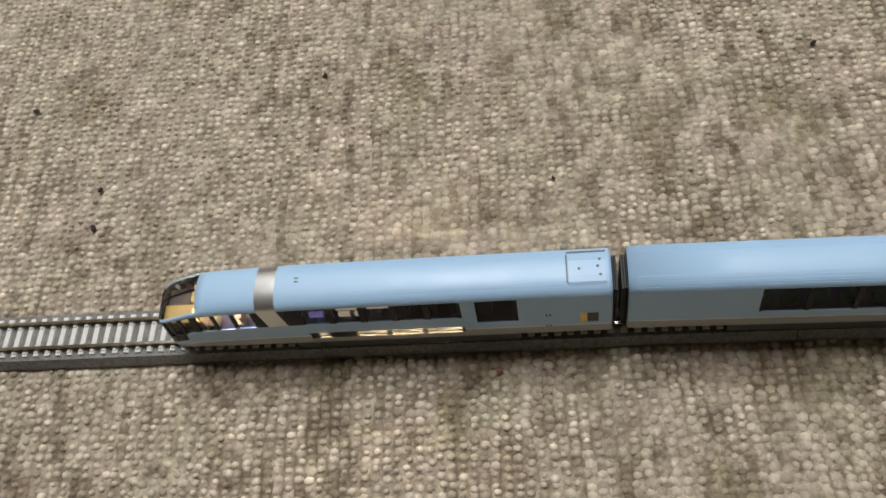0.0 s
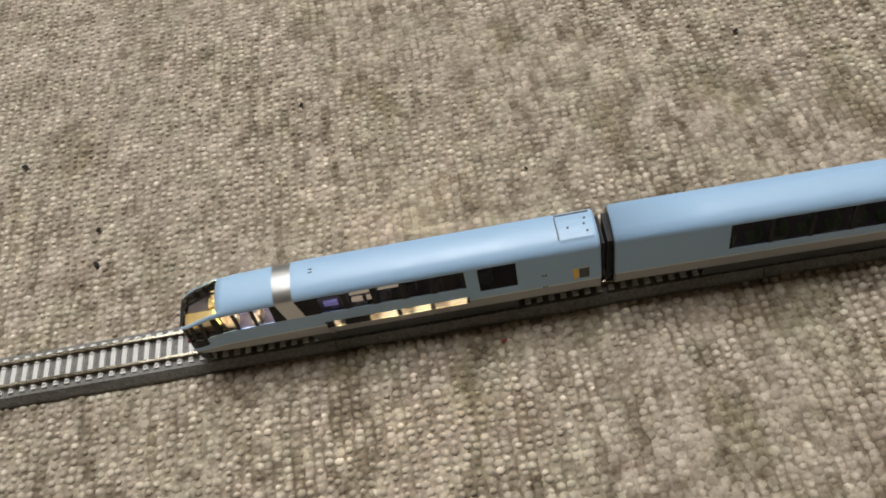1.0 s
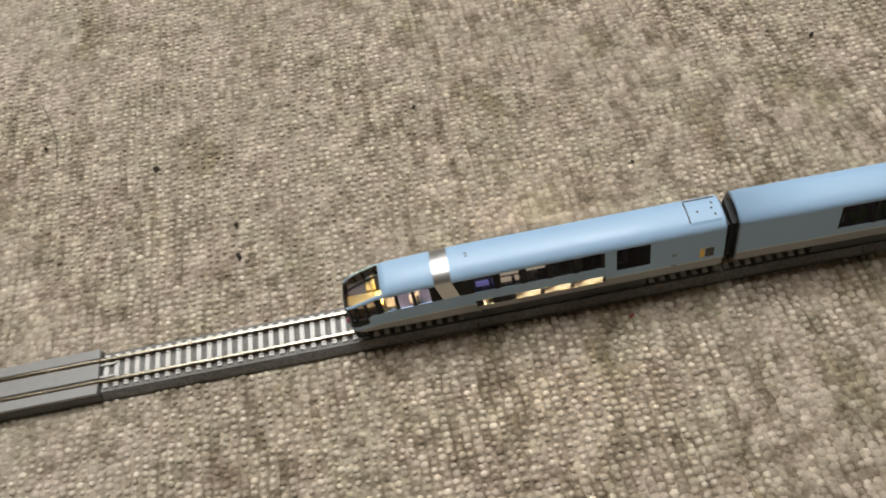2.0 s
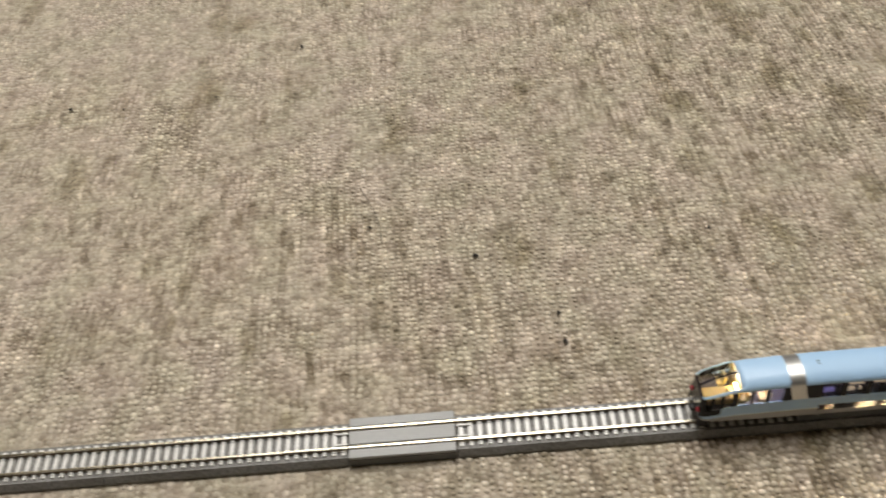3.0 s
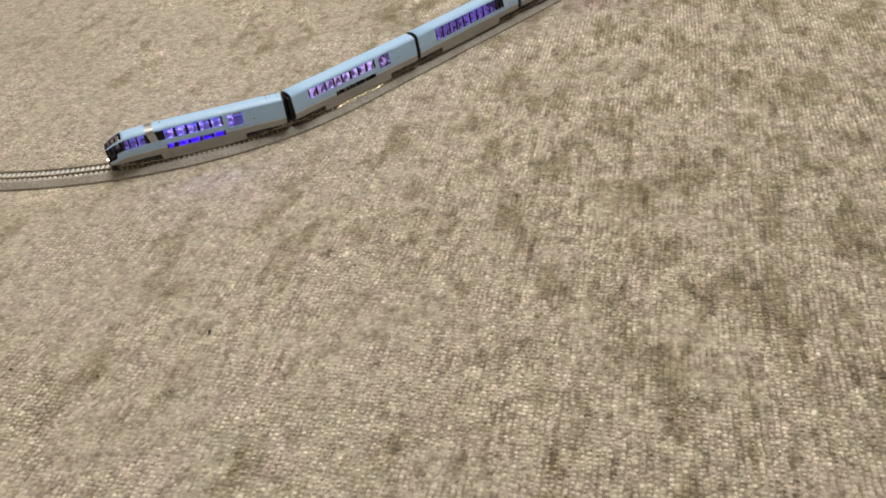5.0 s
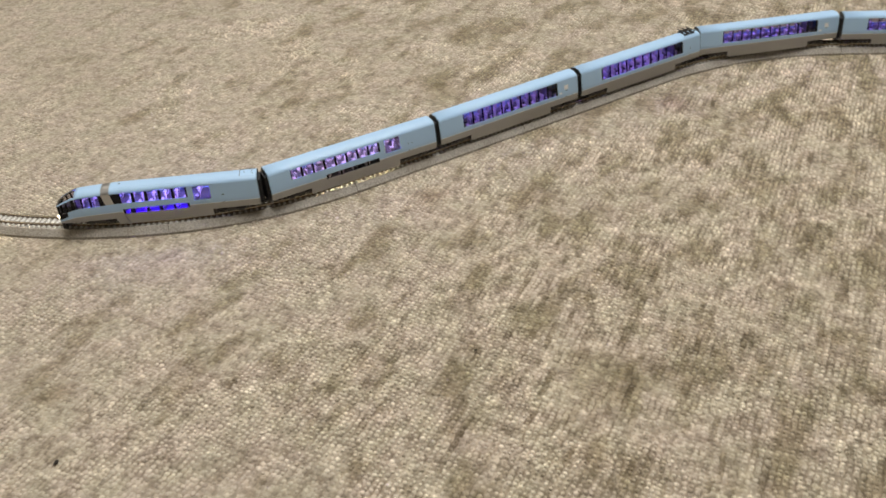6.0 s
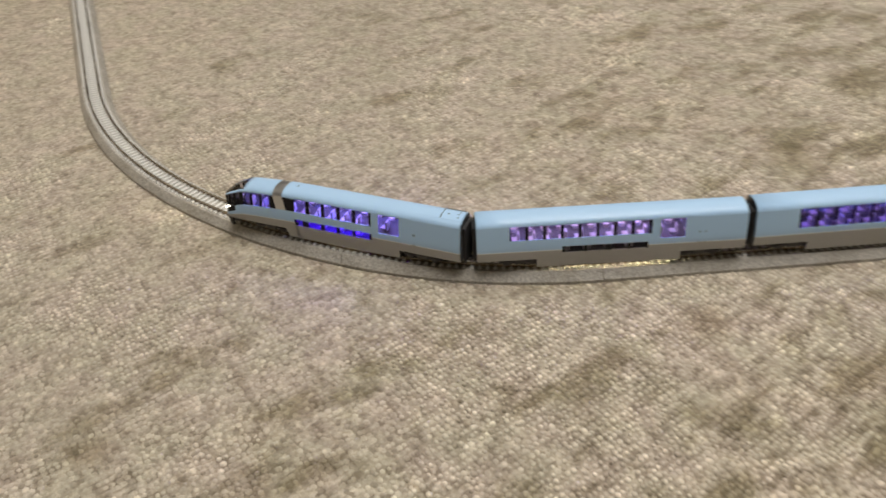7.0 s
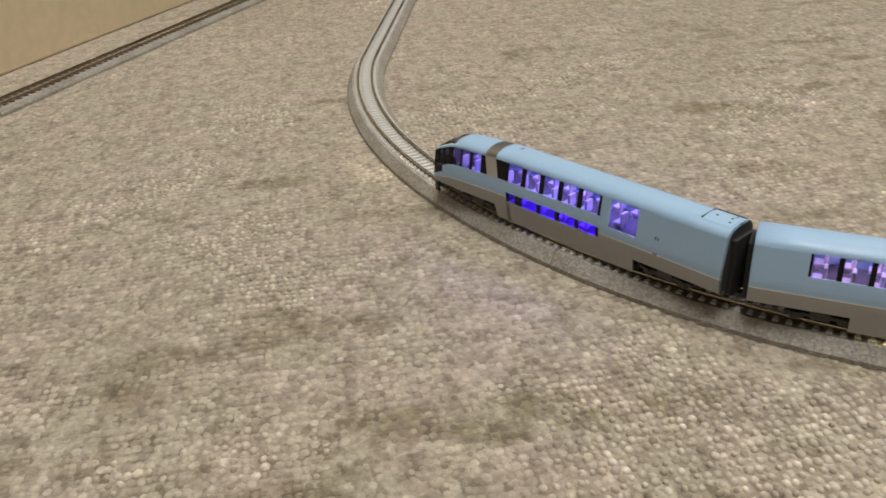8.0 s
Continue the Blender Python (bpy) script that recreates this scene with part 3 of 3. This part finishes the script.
def pane(root, x0, x1, j0, j1, side, nose, mat, name="window_pane"):
    bm = bmesh.new()
    pts = [skin(x0, j0, side, nose, -0.22), skin(x1, j0, side, nose, -0.22), skin(x1, j1, side, nose, -0.22), skin(x0, j1, side, nose, -0.22)]
    bm.faces.new([bm.verts.new(p) for p in (pts if side == -1 else pts[::-1])])
    ob = part(name, bm, mat, root)
    return ob


def seat_mesh(colour):
    bm = bmesh.new()
    box(bm, -1.9 * MM, 1.9 * MM, -1.9 * MM, 1.9 * MM, 1.4 * MM, 2.6 * MM, 0.3 * MM)
    box(bm, 1.0 * MM, 2.2 * MM, -1.9 * MM, 1.9 * MM, 2.2 * MM, 6.6 * MM, 0.35 * MM)
    box(bm, -1.2 * MM, 1.2 * MM, -1.2 * MM, 1.2 * MM, 0.0, 1.5 * MM)
    me = bpy.data.meshes.new("seat")
    bm.to_mesh(me)
    bm.free()
    me.materials.append(colour)
    return me


SEAT_MESH, SEAT_WARM_MESH, SEAT_DARK_MESH, SEAT_REFLECTED_MESH = seat_mesh(SEAT), seat_mesh(SEAT_WARM), seat_mesh(SEAT_GREY), seat_mesh(SEAT_REFLECTED)


def bogie(root, x):
    bm = bmesh.new()
    for s in (-1, 1):
        y = s * 6.6
        box(bm, (x - 11) * MM, (x + 11) * MM, (y - 0.6) * MM, (y + 0.6) * MM, 9.0 * MM, 10.4 * MM, 0.2 * MM)
        for a in (-7.2, 7.2):
            box(bm, (x + a - 2.0) * MM, (x + a + 2.0) * MM, (y - 0.8) * MM, (y + 0.8) * MM, 7.9 * MM, 10.2 * MM, 0.3 * MM)
            disc(bm, Vector((x + a, y + s * 0.8, 9.2)) * MM, (0, 1, 0), 1.2 * MM, 0.7 * MM, 12)
        box(bm, (x - 3.2) * MM, (x + 3.2) * MM, (y - 0.9) * MM, (y + 0.9) * MM, 8.3 * MM, 11.4 * MM, 0.3 * MM)
    box(bm, (x - 10) * MM, (x + 10) * MM, -6.2 * MM, 6.2 * MM, 8.8 * MM, 14.5 * MM, 0.3 * MM)
    frame_part = part("bogie", bm, UNDER, root, "dark grey bogie frame")
    for a in (-7.2, 7.2):
        for s in (-1, 1):
            wm = disc(bmesh.new(), Vector((x + a, s * 4.6, 9.25)) * MM, (0, 1, 0), 2.7 * MM, 1.1 * MM, 24)
            disc(wm, Vector((x + a, s * 3.9, 9.25)) * MM, (0, 1, 0), 3.1 * MM, 0.4 * MM, 24)
            part("wheel", wm, WHEEL, frame_part)
    return frame_part


def make_car(kind, label, group, upper_led, lower_led=None, cab_led=None, lamp=None, seats=SEAT_MESH, marks=False, pantograph=False):
    """A model railway coach with its nose or front end at x = 0, standing on rails."""
    k = KINDS[kind]
    nose = k["nose"]
    root = tagged(new("model_train_car"), label, "train car", group)
    end = k["length"]
    root.empty_display_size = 0.03
    make_body(kind, root)
    lo, hi = k["upper_rows"]
    glass = GLASS if upper_led else DARK_GLASS
    for side in (-1, 1):
        for a, b in k["upper"]:
            pane(root, a, b, lo, hi, side, nose, glass)
        for a, b in k["tall"]:
            pane(root, a, b, 6, 8, side, nose, glass)
        for a, b in k["lower"]:
            pane(root, a, b, 2, 5, side, nose, GLASS)
        for a, b in k["front"]:
            pane(root, a, b, 7, 8, side, nose, glass)
        for a, b in k["doors"]:
            bm = bmesh.new()
            for u, v in ((a, a + 0.5), (b - 0.1, b + 0.4)):
                q = [skin(u, 3, side, nose, 0.06), skin(v, 3, side, nose, 0.06), skin(v, 7, side, nose, 0.06), skin(u, 7, side, nose, 0.06)]
                bm.faces.new([bm.verts.new(p) for p in (q if side == -1 else q[::-1])])
            part("door_gap", bm, DARK, root)
        # fine ribs along the roof's shoulder
        for j, f in ((9, 0.4), (10, 0.0), (10, 0.55), (11, 0.1), (11, 0.6), (12, 0.1)):
            x0 = 38.0 if nose else 2.0
            bm = bmesh.new()
            p, q = Vector(PROFILE[j]), Vector(PROFILE[j + 1])
            c = p.lerp(q, f)
            n = Vector((-(q - p).y, (q - p).x)).normalized() * -1
            n = n if n.y > 0 else -n
            t = (q - p).normalized() * 0.11
            ring = [c - t - n * 0.1, c - t * 0.6 + n * 0.06, c + t * 0.6 + n * 0.06, c + t - n * 0.1]
            ends = [[bm.verts.new((x * MM, side * w.x * MM, w.y * MM)) for w in ring] for x in (x0, end - 2.0 if not nose else end - 13.0)]
            for u in range(4):
                bm.faces.new((ends[0][u], ends[1][u], ends[1][(u + 1) % 4], ends[0][(u + 1) % 4]))
            part("roof_rib", bm, BLUE, root)
    # floors, partitions, seats and light strips
    box_part("floor", INNER, root, ((0 if nose else 1.5) * MM, (end - 1.5) * MM, -8.4 * MM, 8.4 * MM, 14.6 * MM, 15.2 * MM))
    deck = 20.5 if k["low"] else 18.0
    if k["low"]:
        box_part("upper_deck", INNER, root, ((-2 if nose else 2) * MM, (end - 2) * MM, -8.6 * MM, 8.6 * MM, 20.4 * MM, 20.9 * MM))
    start = 11 if nose else 20
    for n in range(13 if not nose else 10):
        x = start + 8.2 * n + (10 if nose and n > 1 else 0)
        if x > 122:
            break
        for y in (-5.2, 5.2):
            shared("seat", SEAT_DARK_MESH if cab_led and x > 34 else seats, root, pose(x * MM, y * MM, (deck + 0.4) * MM))
    if k["low"]:
        for n in range(4):
            for y in (-5.6, 5.6):
                shared("seat", seats, root, pose((46 + 11 * n) * MM, y * MM, 15.2 * MM) @ Matrix.Diagonal((1, 1, 0.62, 1)))
        box_part("partition", INNER, root, (39.6 * MM, 40.4 * MM, -8.5 * MM, 8.5 * MM, 15.3 * MM, 20.3 * MM))
        box_part("partition", INNER, root, (90 * MM, 90.8 * MM, -8.5 * MM, 8.5 * MM, 15.3 * MM, 20.3 * MM))
    box_part("partition", INNER, root, (109 * MM, 109.8 * MM, -6.4 * MM, 6.4 * MM, 21 * MM, 33.5 * MM))
    strip0 = 36 if nose else 12
    if upper_led:
        box_part("light_strip", upper_led, root, (strip0 * MM, 108 * MM, -1.2 * MM, 1.2 * MM, 33.8 * MM, 34.2 * MM), 0, "glowing interior light strip")
    if lower_led and k["low"]:
        for y in (-4.6, 4.6):
            box_part("light_strip", lower_led, root, (41 * MM, 89 * MM, (y - 0.6) * MM, (y + 0.6) * MM, 19.9 * MM, 20.3 * MM), 0, "glowing lower-deck light strip")
        # pale panel added so the strips brighten the lower windows
        box_part("back_panel", SEAT, root, (41 * MM, 89 * MM, -1.6 * MM, 1.6 * MM, 15.3 * MM, 20.2 * MM), 0, "pale panel added to catch light behind the lower windows")
    if nose:
        bm = bmesh.new()
        for side in (-1, 1):
            for x0, x1 in ((-5.7, -5.2), (-5.2, -4.0), (-4.0, -3.0), (-3.0, -1.5), (-1.5, 0.0), (0.0, 1.5), (1.5, 3.5), (3.5, 6.4), (6.4, 8.4)):
                for j in range(10, len(PROFILE) - 1):
                    q = [skin(x0, j, side, True, -0.12), skin(x1, j, side, True, -0.12), skin(x1, j + 1, side, True, -0.12), skin(x0, j + 1, side, True, -0.12)]
                    bm.faces.new([bm.verts.new(p) for p in (q if side == -1 else q[::-1])])
        bmesh.ops.remove_doubles(bm, verts=bm.verts, dist=1e-6)
        part("windscreen", bm, SCREEN, root, "sloping smoked windscreen")
        bm = bmesh.new()
        for x0, x1 in ((-5.6, -4.0), (-4.0, -3.0), (-3.0, 0.0), (0.0, 3.5), (3.5, 6.4), (6.4, 8.3)):
            for s in (-1, 1):
                a, b = skin(x0, len(PROFILE) - 1, 1, True, 0.05), skin(x1, len(PROFILE) - 1, 1, True, 0.05)
                off = Vector((0, 0.45 * MM * s, 0))
                q = [a, b, b + off, a + off]
                bm.faces.new([bm.verts.new(v) for v in (q if s == 1 else q[::-1])])
        part("windscreen_post", bm, BLACK, root)
        trim = SEAT_WARM if cab_led else INNER
        # lit and unlit halves of the desk, put into tan and dark colour
        box_part("cab_desk", trim, root, (-5.0 * MM, 8.0 * MM, -6.4 * MM, -0.1 * MM, 20.9 * MM, 24.9 * MM), 0.4 * MM, "driver's desk")
        box_part("cab_desk", INNER, root, (-4.8 * MM, 2.4 * MM, 0.3 * MM, 6.0 * MM, 20.9 * MM, 23.6 * MM), 0.4 * MM, "far half of the driver's desk, coloured dark as unlit")
        box_part("cab_wall", trim, root, (8.6 * MM, 9.1 * MM, -7.4 * MM, 7.4 * MM, 20.9 * MM, 31.0 * MM), 0, "wall behind the cab")
        for y in (-3.6, 3.6):
            shared("seat", seats, root, pose(3.6 * MM, y * MM, 20.9 * MM))
        box_part("light_strip", upper_led or LED_CABIN, root, (9 * MM, 26 * MM, -1.0 * MM, 1.0 * MM, 32.9 * MM, 33.2 * MM), 0, "glowing cabin light strip")
        if cab_led:
            # glowing bars added for bright marks behind the upper windows of the end car
            for a, b, z0, z1, glow in ((42, 48, 24.6, 26.6, LED_DIM), (51, 57.6, 24.4, 26.0, LED_BAR), (51, 57.6, 28.8, 29.3, LED_BAR), (60.4, 67, 29.0, 29.6, LED_BAR)):
                for s in (-1, 1):
                    y0, y1 = sorted((s * 5.4, s * 6.6))
                    box_part("glow_bar", glow, root, (a * MM, b * MM, y0 * MM, y1 * MM, z0 * MM, z1 * MM), 0.1 * MM, "small glowing bar behind an upper window")
            box_part("light_strip", cab_led, root, (8.05 * MM, 8.5 * MM, -5.6 * MM, -0.6 * MM, 27.0 * MM, 27.4 * MM), 0, "glowing cab lamp")
        for s in (-1, 1):
            part("front_lamp", disc(bmesh.new(), Vector((-6.3, s * 5.2, 16.6)) * MM, (1, 0, 0), 1.0 * MM, 1.2 * MM, 16), lamp, root, "lit round front lamp")
        box_part("front_skirt", DARK, root, (-5.0 * MM, 0.5 * MM, -6.2 * MM, 6.2 * MM, 8.0 * MM, 13.2 * MM), 0.9 * MM, "dark grey front skirt")
        box_part("coupler", UNDER, root, (-7.4 * MM, -4.6 * MM, -1.4 * MM, 1.4 * MM, 8.8 * MM, 11.0 * MM), 0.3 * MM)
        # roof hatch of the air conditioner
        bm = bmesh.new()
        rim = [(-1, j) for j in range(11, 15)] + [(1, j) for j in range(13, 11, -1)]
        rings = []
        for x, up in ((end - 11.9, -0.1), (end - 11.7, 0.2), (end - 1.1, 0.2), (end - 0.9, -0.1)):
            rings.append([bm.verts.new(skin(x, j, s, False, up if 0 < n < len(rim) - 1 else -0.1)) for n, (s, j) in enumerate(rim)])
        for u, v in zip(rings, rings[1:]):
            for n in range(len(rim) - 1):
                bm.faces.new((u[n], v[n], v[n + 1], u[n + 1]))
        hatch = part("roof_hatch", bm, BLUE, root, "raised light blue roof hatch")
        for px, py in ((end - 8.6, -0.4), (end - 2.8, -2.4), (end - 2.8, 2.4), (end - 3.4, 0.2)):
            part("screw", disc(bmesh.new(), Vector((px, py, 35.98 - 0.03 * py * py)) * MM, (0, 0, 1), 0.42 * MM, 0.16 * MM, 12), DARK, hatch)
        box_part("hatch_gap", DARK, hatch, ((end - 12.3) * MM, (end - 11.9) * MM, -4.2 * MM, 4.4 * MM, 35.0 * MM, 35.72 * MM))
        box_part("hatch_gap", DARK, hatch, ((end - 12) * MM, (end - 1) * MM, 5.2 * MM, 5.6 * MM, 34.6 * MM, 35.05 * MM))
        for py in (0.2, 1.4):
            box_part("roof_mark", DARK, root, (39.6 * MM, 40.8 * MM, (py - 0.2) * MM, (py + 0.2) * MM, 35.3 * MM, 35.78 * MM))
        for u, v, j0, j1, ink in ((122.4, 124.2, 5, 7, GOLD), (124.4, 127.6, 5, 7, DARK), (122.4, 127.4, 7, 7, WHITE)) if cab_led else ():
            bm = bmesh.new()
            q = [skin(u, j0, -1, False, 0.08), skin(v, j0, -1, False, 0.08), skin(v, j1, -1, False, 0.08), skin(u, j1, -1, False, 0.08)]
            if j0 == j1:
                q[2], q[3] = q[2] + Vector((0, 0, 0.35 * MM)), q[3] + Vector((0, 0, 0.35 * MM))
            bm.faces.new([bm.verts.new(p) for p in q])
            part("emblem", bm, ink, root, "small printed emblem")
    if marks:
        for u, v, j0, j1 in ((119.0, 122.0, 6, 7), (124.5, 128.5, 7, 8)):
            bm = bmesh.new()
            a, b = skin(u, j0, -1, False, 0.1), skin(v, j0, -1, False, 0.1)
            c, d = skin(v, j1, -1, False, 0.1), skin(u, j1, -1, False, 0.1)
            bm.faces.new([bm.verts.new(p) for p in (a, b, b.lerp(c, 0.5), a.lerp(d, 0.5))])
            part("emblem", bm, WHITE, root, "small white printed emblem")
    # running gear
    for x in (22.5, 116.5):
        bogie(root, x)
    bm = bmesh.new()
    for a, b, w, z in ((37, 52, 7.4, 7.6), (54, 60, 6.6, 8.2), (62, 78, 7.6, 7.4), (80, 92, 7.2, 8.0), (94, 101, 6.4, 8.6)):
        box(bm, a * MM, b * MM, -w * MM, w * MM, z * MM, 14.4 * MM, 0.3 * MM)
    part("underframe", bm, UNDER, root, "dark underfloor equipment boxes")
    for x0, x1 in ((end, end + 2.1), (-2.1, 0.0)):
        if x0 < 0 and nose:
            continue
        bm = bmesh.new()
        for n in range(3):
            a = x0 + n * 0.7
            box(bm, (a + 0.02) * MM, (a + 0.62) * MM, (-5.6 + 0.2 * (n % 2)) * MM, (5.6 - 0.2 * (n % 2)) * MM, (10.6 + 0.2 * (n % 2)) * MM, (31.6 - 0.2 * (n % 2)) * MM, 0.15 * MM)
        part("gangway", bm, RUBBER, root, "black ribbed rubber gangway")
        box_part("coupler", UNDER, root, ((x0 - 1.5) * MM, (x1 + 1.3) * MM, -1.3 * MM, 1.3 * MM, 8.6 * MM, 10.4 * MM), 0.3 * MM)
    if pantograph:
        bm = bmesh.new()
        for y in (-4, 4):
            box(bm, 122 * MM, 134 * MM, (y - 0.3) * MM, (y + 0.3) * MM, 35.1 * MM, 36.9 * MM)
        for x in (123, 128, 133):
            box(bm, (x - 0.5) * MM, (x + 0.5) * MM, -5 * MM, 5 * MM, 36.1 * MM, 36.9 * MM)
            box(bm, (x - 0.4) * MM, (x + 0.4) * MM, -6 * MM, 6 * MM, 37.9 * MM, 38.5 * MM)
        box(bm, 122.6 * MM, 133.4 * MM, -0.6 * MM, 0.6 * MM, 36.9 * MM, 38.0 * MM)
        part("pantograph", bm, UNDER, root, "folded dark grey pantograph")
    return root


def on_line(car, line, s, lift=0.0):
    """Stand a car on the line with both bogies on the rails; s is the middle of the car."""
    a, b = line.at(s - 0.047), line.at(s + 0.047)
    h = math.atan2(b[1] - a[1], b[0] - a[0])
    mx, my = (a[0] + b[0]) / 2, (a[1] + b[1]) / 2
    car.matrix_basis = pose(mx - 0.0695 * math.cos(h), my - 0.0695 * math.sin(h), lift * MM, 0, 0, math.degrees(h))
    return car


# the straight line with the train that shows its tail lamps
STRAIGHT = Line(-0.47, 0.0, 0.0, [(0.61, 0.0), (0.34, radians(-5))])
RR0, RR1 = -0.1530, -0.1065
lay(STRAIGHT, "straight model railway track section with grey roadbed on carpet", "straight track", 0.0, RR0 + 0.47, 0.122)
rerailer(RR0, RR1)
lay(STRAIGHT, "straight model railway track section with grey roadbed on carpet", "straight track", RR1 + 0.47, 0.95, 0.135)
near = make_car("lead", "light blue model express end car with silver band and amber-lit cab", "express train with tail lamps", None, LED_WARM, LED_AMBER, TAILLIGHT, SEAT_WARM_MESH)
on_line(near, STRAIGHT, 0.47 + 0.0695)
mate = make_car("green", "light blue model coach with large dark windows", "express train with tail lamps", None, seats=SEAT_REFLECTED_MESH)
on_line(mate, STRAIGHT, 0.47 + 0.1312 + 0.0052 + 0.0695)

# the winding line with the train lit violet inside
LIFT_B = 1.5
R_AHEAD, R_B, TURN_AHEAD, TURN_BACK, TURN_TAIL, STRAIGHT_B = 0.40, 0.315, radians(46), radians(25.5), radians(35), 0.32
HEAD_B = pose(-0.3523, 0.4655, 0, 0, 0, 33.61)


def start_of(frame_b):
    """Where the line begins, so that the front car's middle lies on the bend, headed along the frame's x."""
    h = -TURN_AHEAD
    x, y = 0.0695, -0.0034
    x, y = x + R_AHEAD * (math.sin(h)), y + R_AHEAD * (1 - math.cos(h))
    x, y = x - 0.60 * math.cos(h), y - 0.60 * math.sin(h)
    p = frame_b @ Vector((x, y, 0))
    return p.x, p.y, h + radians(33.61)


START_B = start_of(HEAD_B)
CURVY = Line(*START_B, [(0.60, 0.0), (R_AHEAD * TURN_AHEAD, TURN_AHEAD), (R_B * TURN_BACK, TURN_BACK), (STRAIGHT_B, 0.0), (R_B * TURN_TAIL, -TURN_TAIL), (0.5, 0.0)])
MID_B = 0.60 + R_AHEAD * TURN_AHEAD
WIND = "curved model railway track section with grey roadbed on carpet"
mark = 0.0
for run, piece in zip(CURVY.runs, (0.15, 0.137, 0.15, 0.18, 0.165, 0.14)):
    lay(CURVY, WIND, "winding track", mark, mark + run[0], piece, lift=LIFT_B)
    mark += run[0]
lead = make_car("head", "light blue model express front car with violet and blue lit windows", "express train lit violet", LED_VIOLET, LED_BLUE, None, HEADLIGHT)
on_line(lead, CURVY, MID_B, LIFT_B)
# the beam of the front lamps on the rails ahead
beam = bpy.data.lights.new("front_lamp_beam", "SPOT")
beam.energy, beam.color, beam.spot_size, beam.spot_blend, beam.shadow_soft_size = 0.06, (1.0, 0.84, 0.58), radians(45), 0.8, 0.002
new("front_lamp_beam", beam).matrix_basis = lead.matrix_basis @ pose(-0.0075, 0, 0.0166) @ Euler((0, radians(82), 0)).to_matrix().to_4x4()
double = make_car("double", "light blue double-deck model coach with pink-lit upper windows", "express train lit violet", LED_PINK)
# unseen glowing strip added under the floor to put a gleam on the rails
box_part("light_strip", LED_UNDER, double, (40 * MM, 98 * MM, -8.2 * MM, -7.7 * MM, 11.4 * MM, 11.7 * MM), 0, "unseen warm strip added below the floor to light the rails")
on_line(double, CURVY, MID_B + 0.1438, LIFT_B)
saloon = make_car("saloon", "light blue model coach with a long purple-lit window row", "express train lit violet", LED_PURPLE, marks=True)
on_line(saloon, CURVY, MID_B + 2 * 0.1438, LIFT_B)
panto = make_car("saloon", "light blue model coach with a dark pantograph on its roof", "express train lit violet", LED_PURPLE, pantograph=True)
on_line(panto, CURVY, MID_B + 3 * 0.1438, LIFT_B)
for n in (4, 5):
    on_line(copy_thing(saloon, Matrix()), CURVY, MID_B + n * 0.1438, LIFT_B)

# the far straight and the low wooden cabinet beyond it
def in_b(x, y):
    p = HEAD_B @ Vector((x, y, 0))
    return p.x, p.y


fx0, fy0 = in_b(-0.318, -0.112)
fx1, fy1 = in_b(-0.630, 0.446)
FAR = Line(fx0, fy0, math.atan2(fy1 - fy0, fx1 - fx0), [(math.hypot(fx1 - fx0, fy1 - fy0), 0.0)])
lay(FAR, "straight model railway track section beside a wooden cabinet", "far track", piece=0.16, fine=False)
cabinet = tagged(new("cabinet"), "low pale wooden cabinet standing on the carpet beside the track", "cabinet")
cx, cy, ch = FAR.at(0.0)
cabinet.matrix_basis = pose(cx, cy, 0, 0, 0, math.degrees(ch))
box_part("plinth", WOOD, cabinet, (-0.02, 0.75, 0.064, 0.36, -0.0012, 0.06), 0.002)
box_part("body", WOOD, cabinet, (-0.02, 0.75, 0.062, 0.36, 0.0604, 0.5), 0.003)


# crumbs and lint on the carpet
def crumb(x, y, size, mat, seed):
    rnd = random.Random(seed)
    bm = bmesh.new()
    bmesh.ops.create_icosphere(bm, subdivisions=2, radius=size)
    for v in bm.verts:
        v.co = Vector((v.co.x * 1.5, v.co.y * 0.9, v.co.z * 0.6)) * rnd.uniform(0.7, 1.25)
    ob = part("crumb", bm, mat)
    ob.matrix_basis = pose(x, y, size * 0.35, 0, 0, rnd.uniform(0, 180))
    return tagged(ob, "tiny dark crumb of lint lying on the carpet", "crumb", "crumbs on the carpet")


CRUMBS = [(-0.091, 0.103), (0.097, -0.017), (0.030, 0.109), (0.117, 0.054), (-0.053, 0.045), (-0.246, 0.255), (-0.146, 0.129), (-0.195, 0.251), (-0.340, 0.255), (-0.377, 0.153), (-0.054, 0.062), (-0.305, 0.251), (-0.194, 0.302), (-0.027, 0.475), (0.213, 0.105), (-0.274, 0.054)]
for n, (x, y) in enumerate(CRUMBS):
    crumb(x, y, (0.0011, 0.0007, 0.0009, 0.0006)[n % 4], RED if n == 1 else LINT, n)


def hair(points, thick):
    """A single hair lying loosely on the pile."""
    cu = bpy.data.curves.new("hair", "CURVE")
    cu.dimensions, cu.bevel_depth, cu.bevel_resolution = "3D", thick, 1
    sp = cu.splines.new("NURBS")
    sp.points.add(len(points) - 1)
    for p, (x, y, z) in zip(sp.points, points):
        p.co = (x, y, z, 1)
    sp.use_endpoint_u, sp.order_u, sp.resolution_u = True, 3, 6
    cu.materials.append(LINT)
    return tagged(new("hair", cu), "fine dark curved hair lying on the carpet", "hair")


hair([(-0.1520, 0.1600, 0.0004), (-0.1479, 0.1516, 0.0005), (-0.1435, 0.1404, 0.0004), (-0.1404, 0.1290, 0.0005), (-0.1394, 0.1159, 0.0003)], 0.00012)
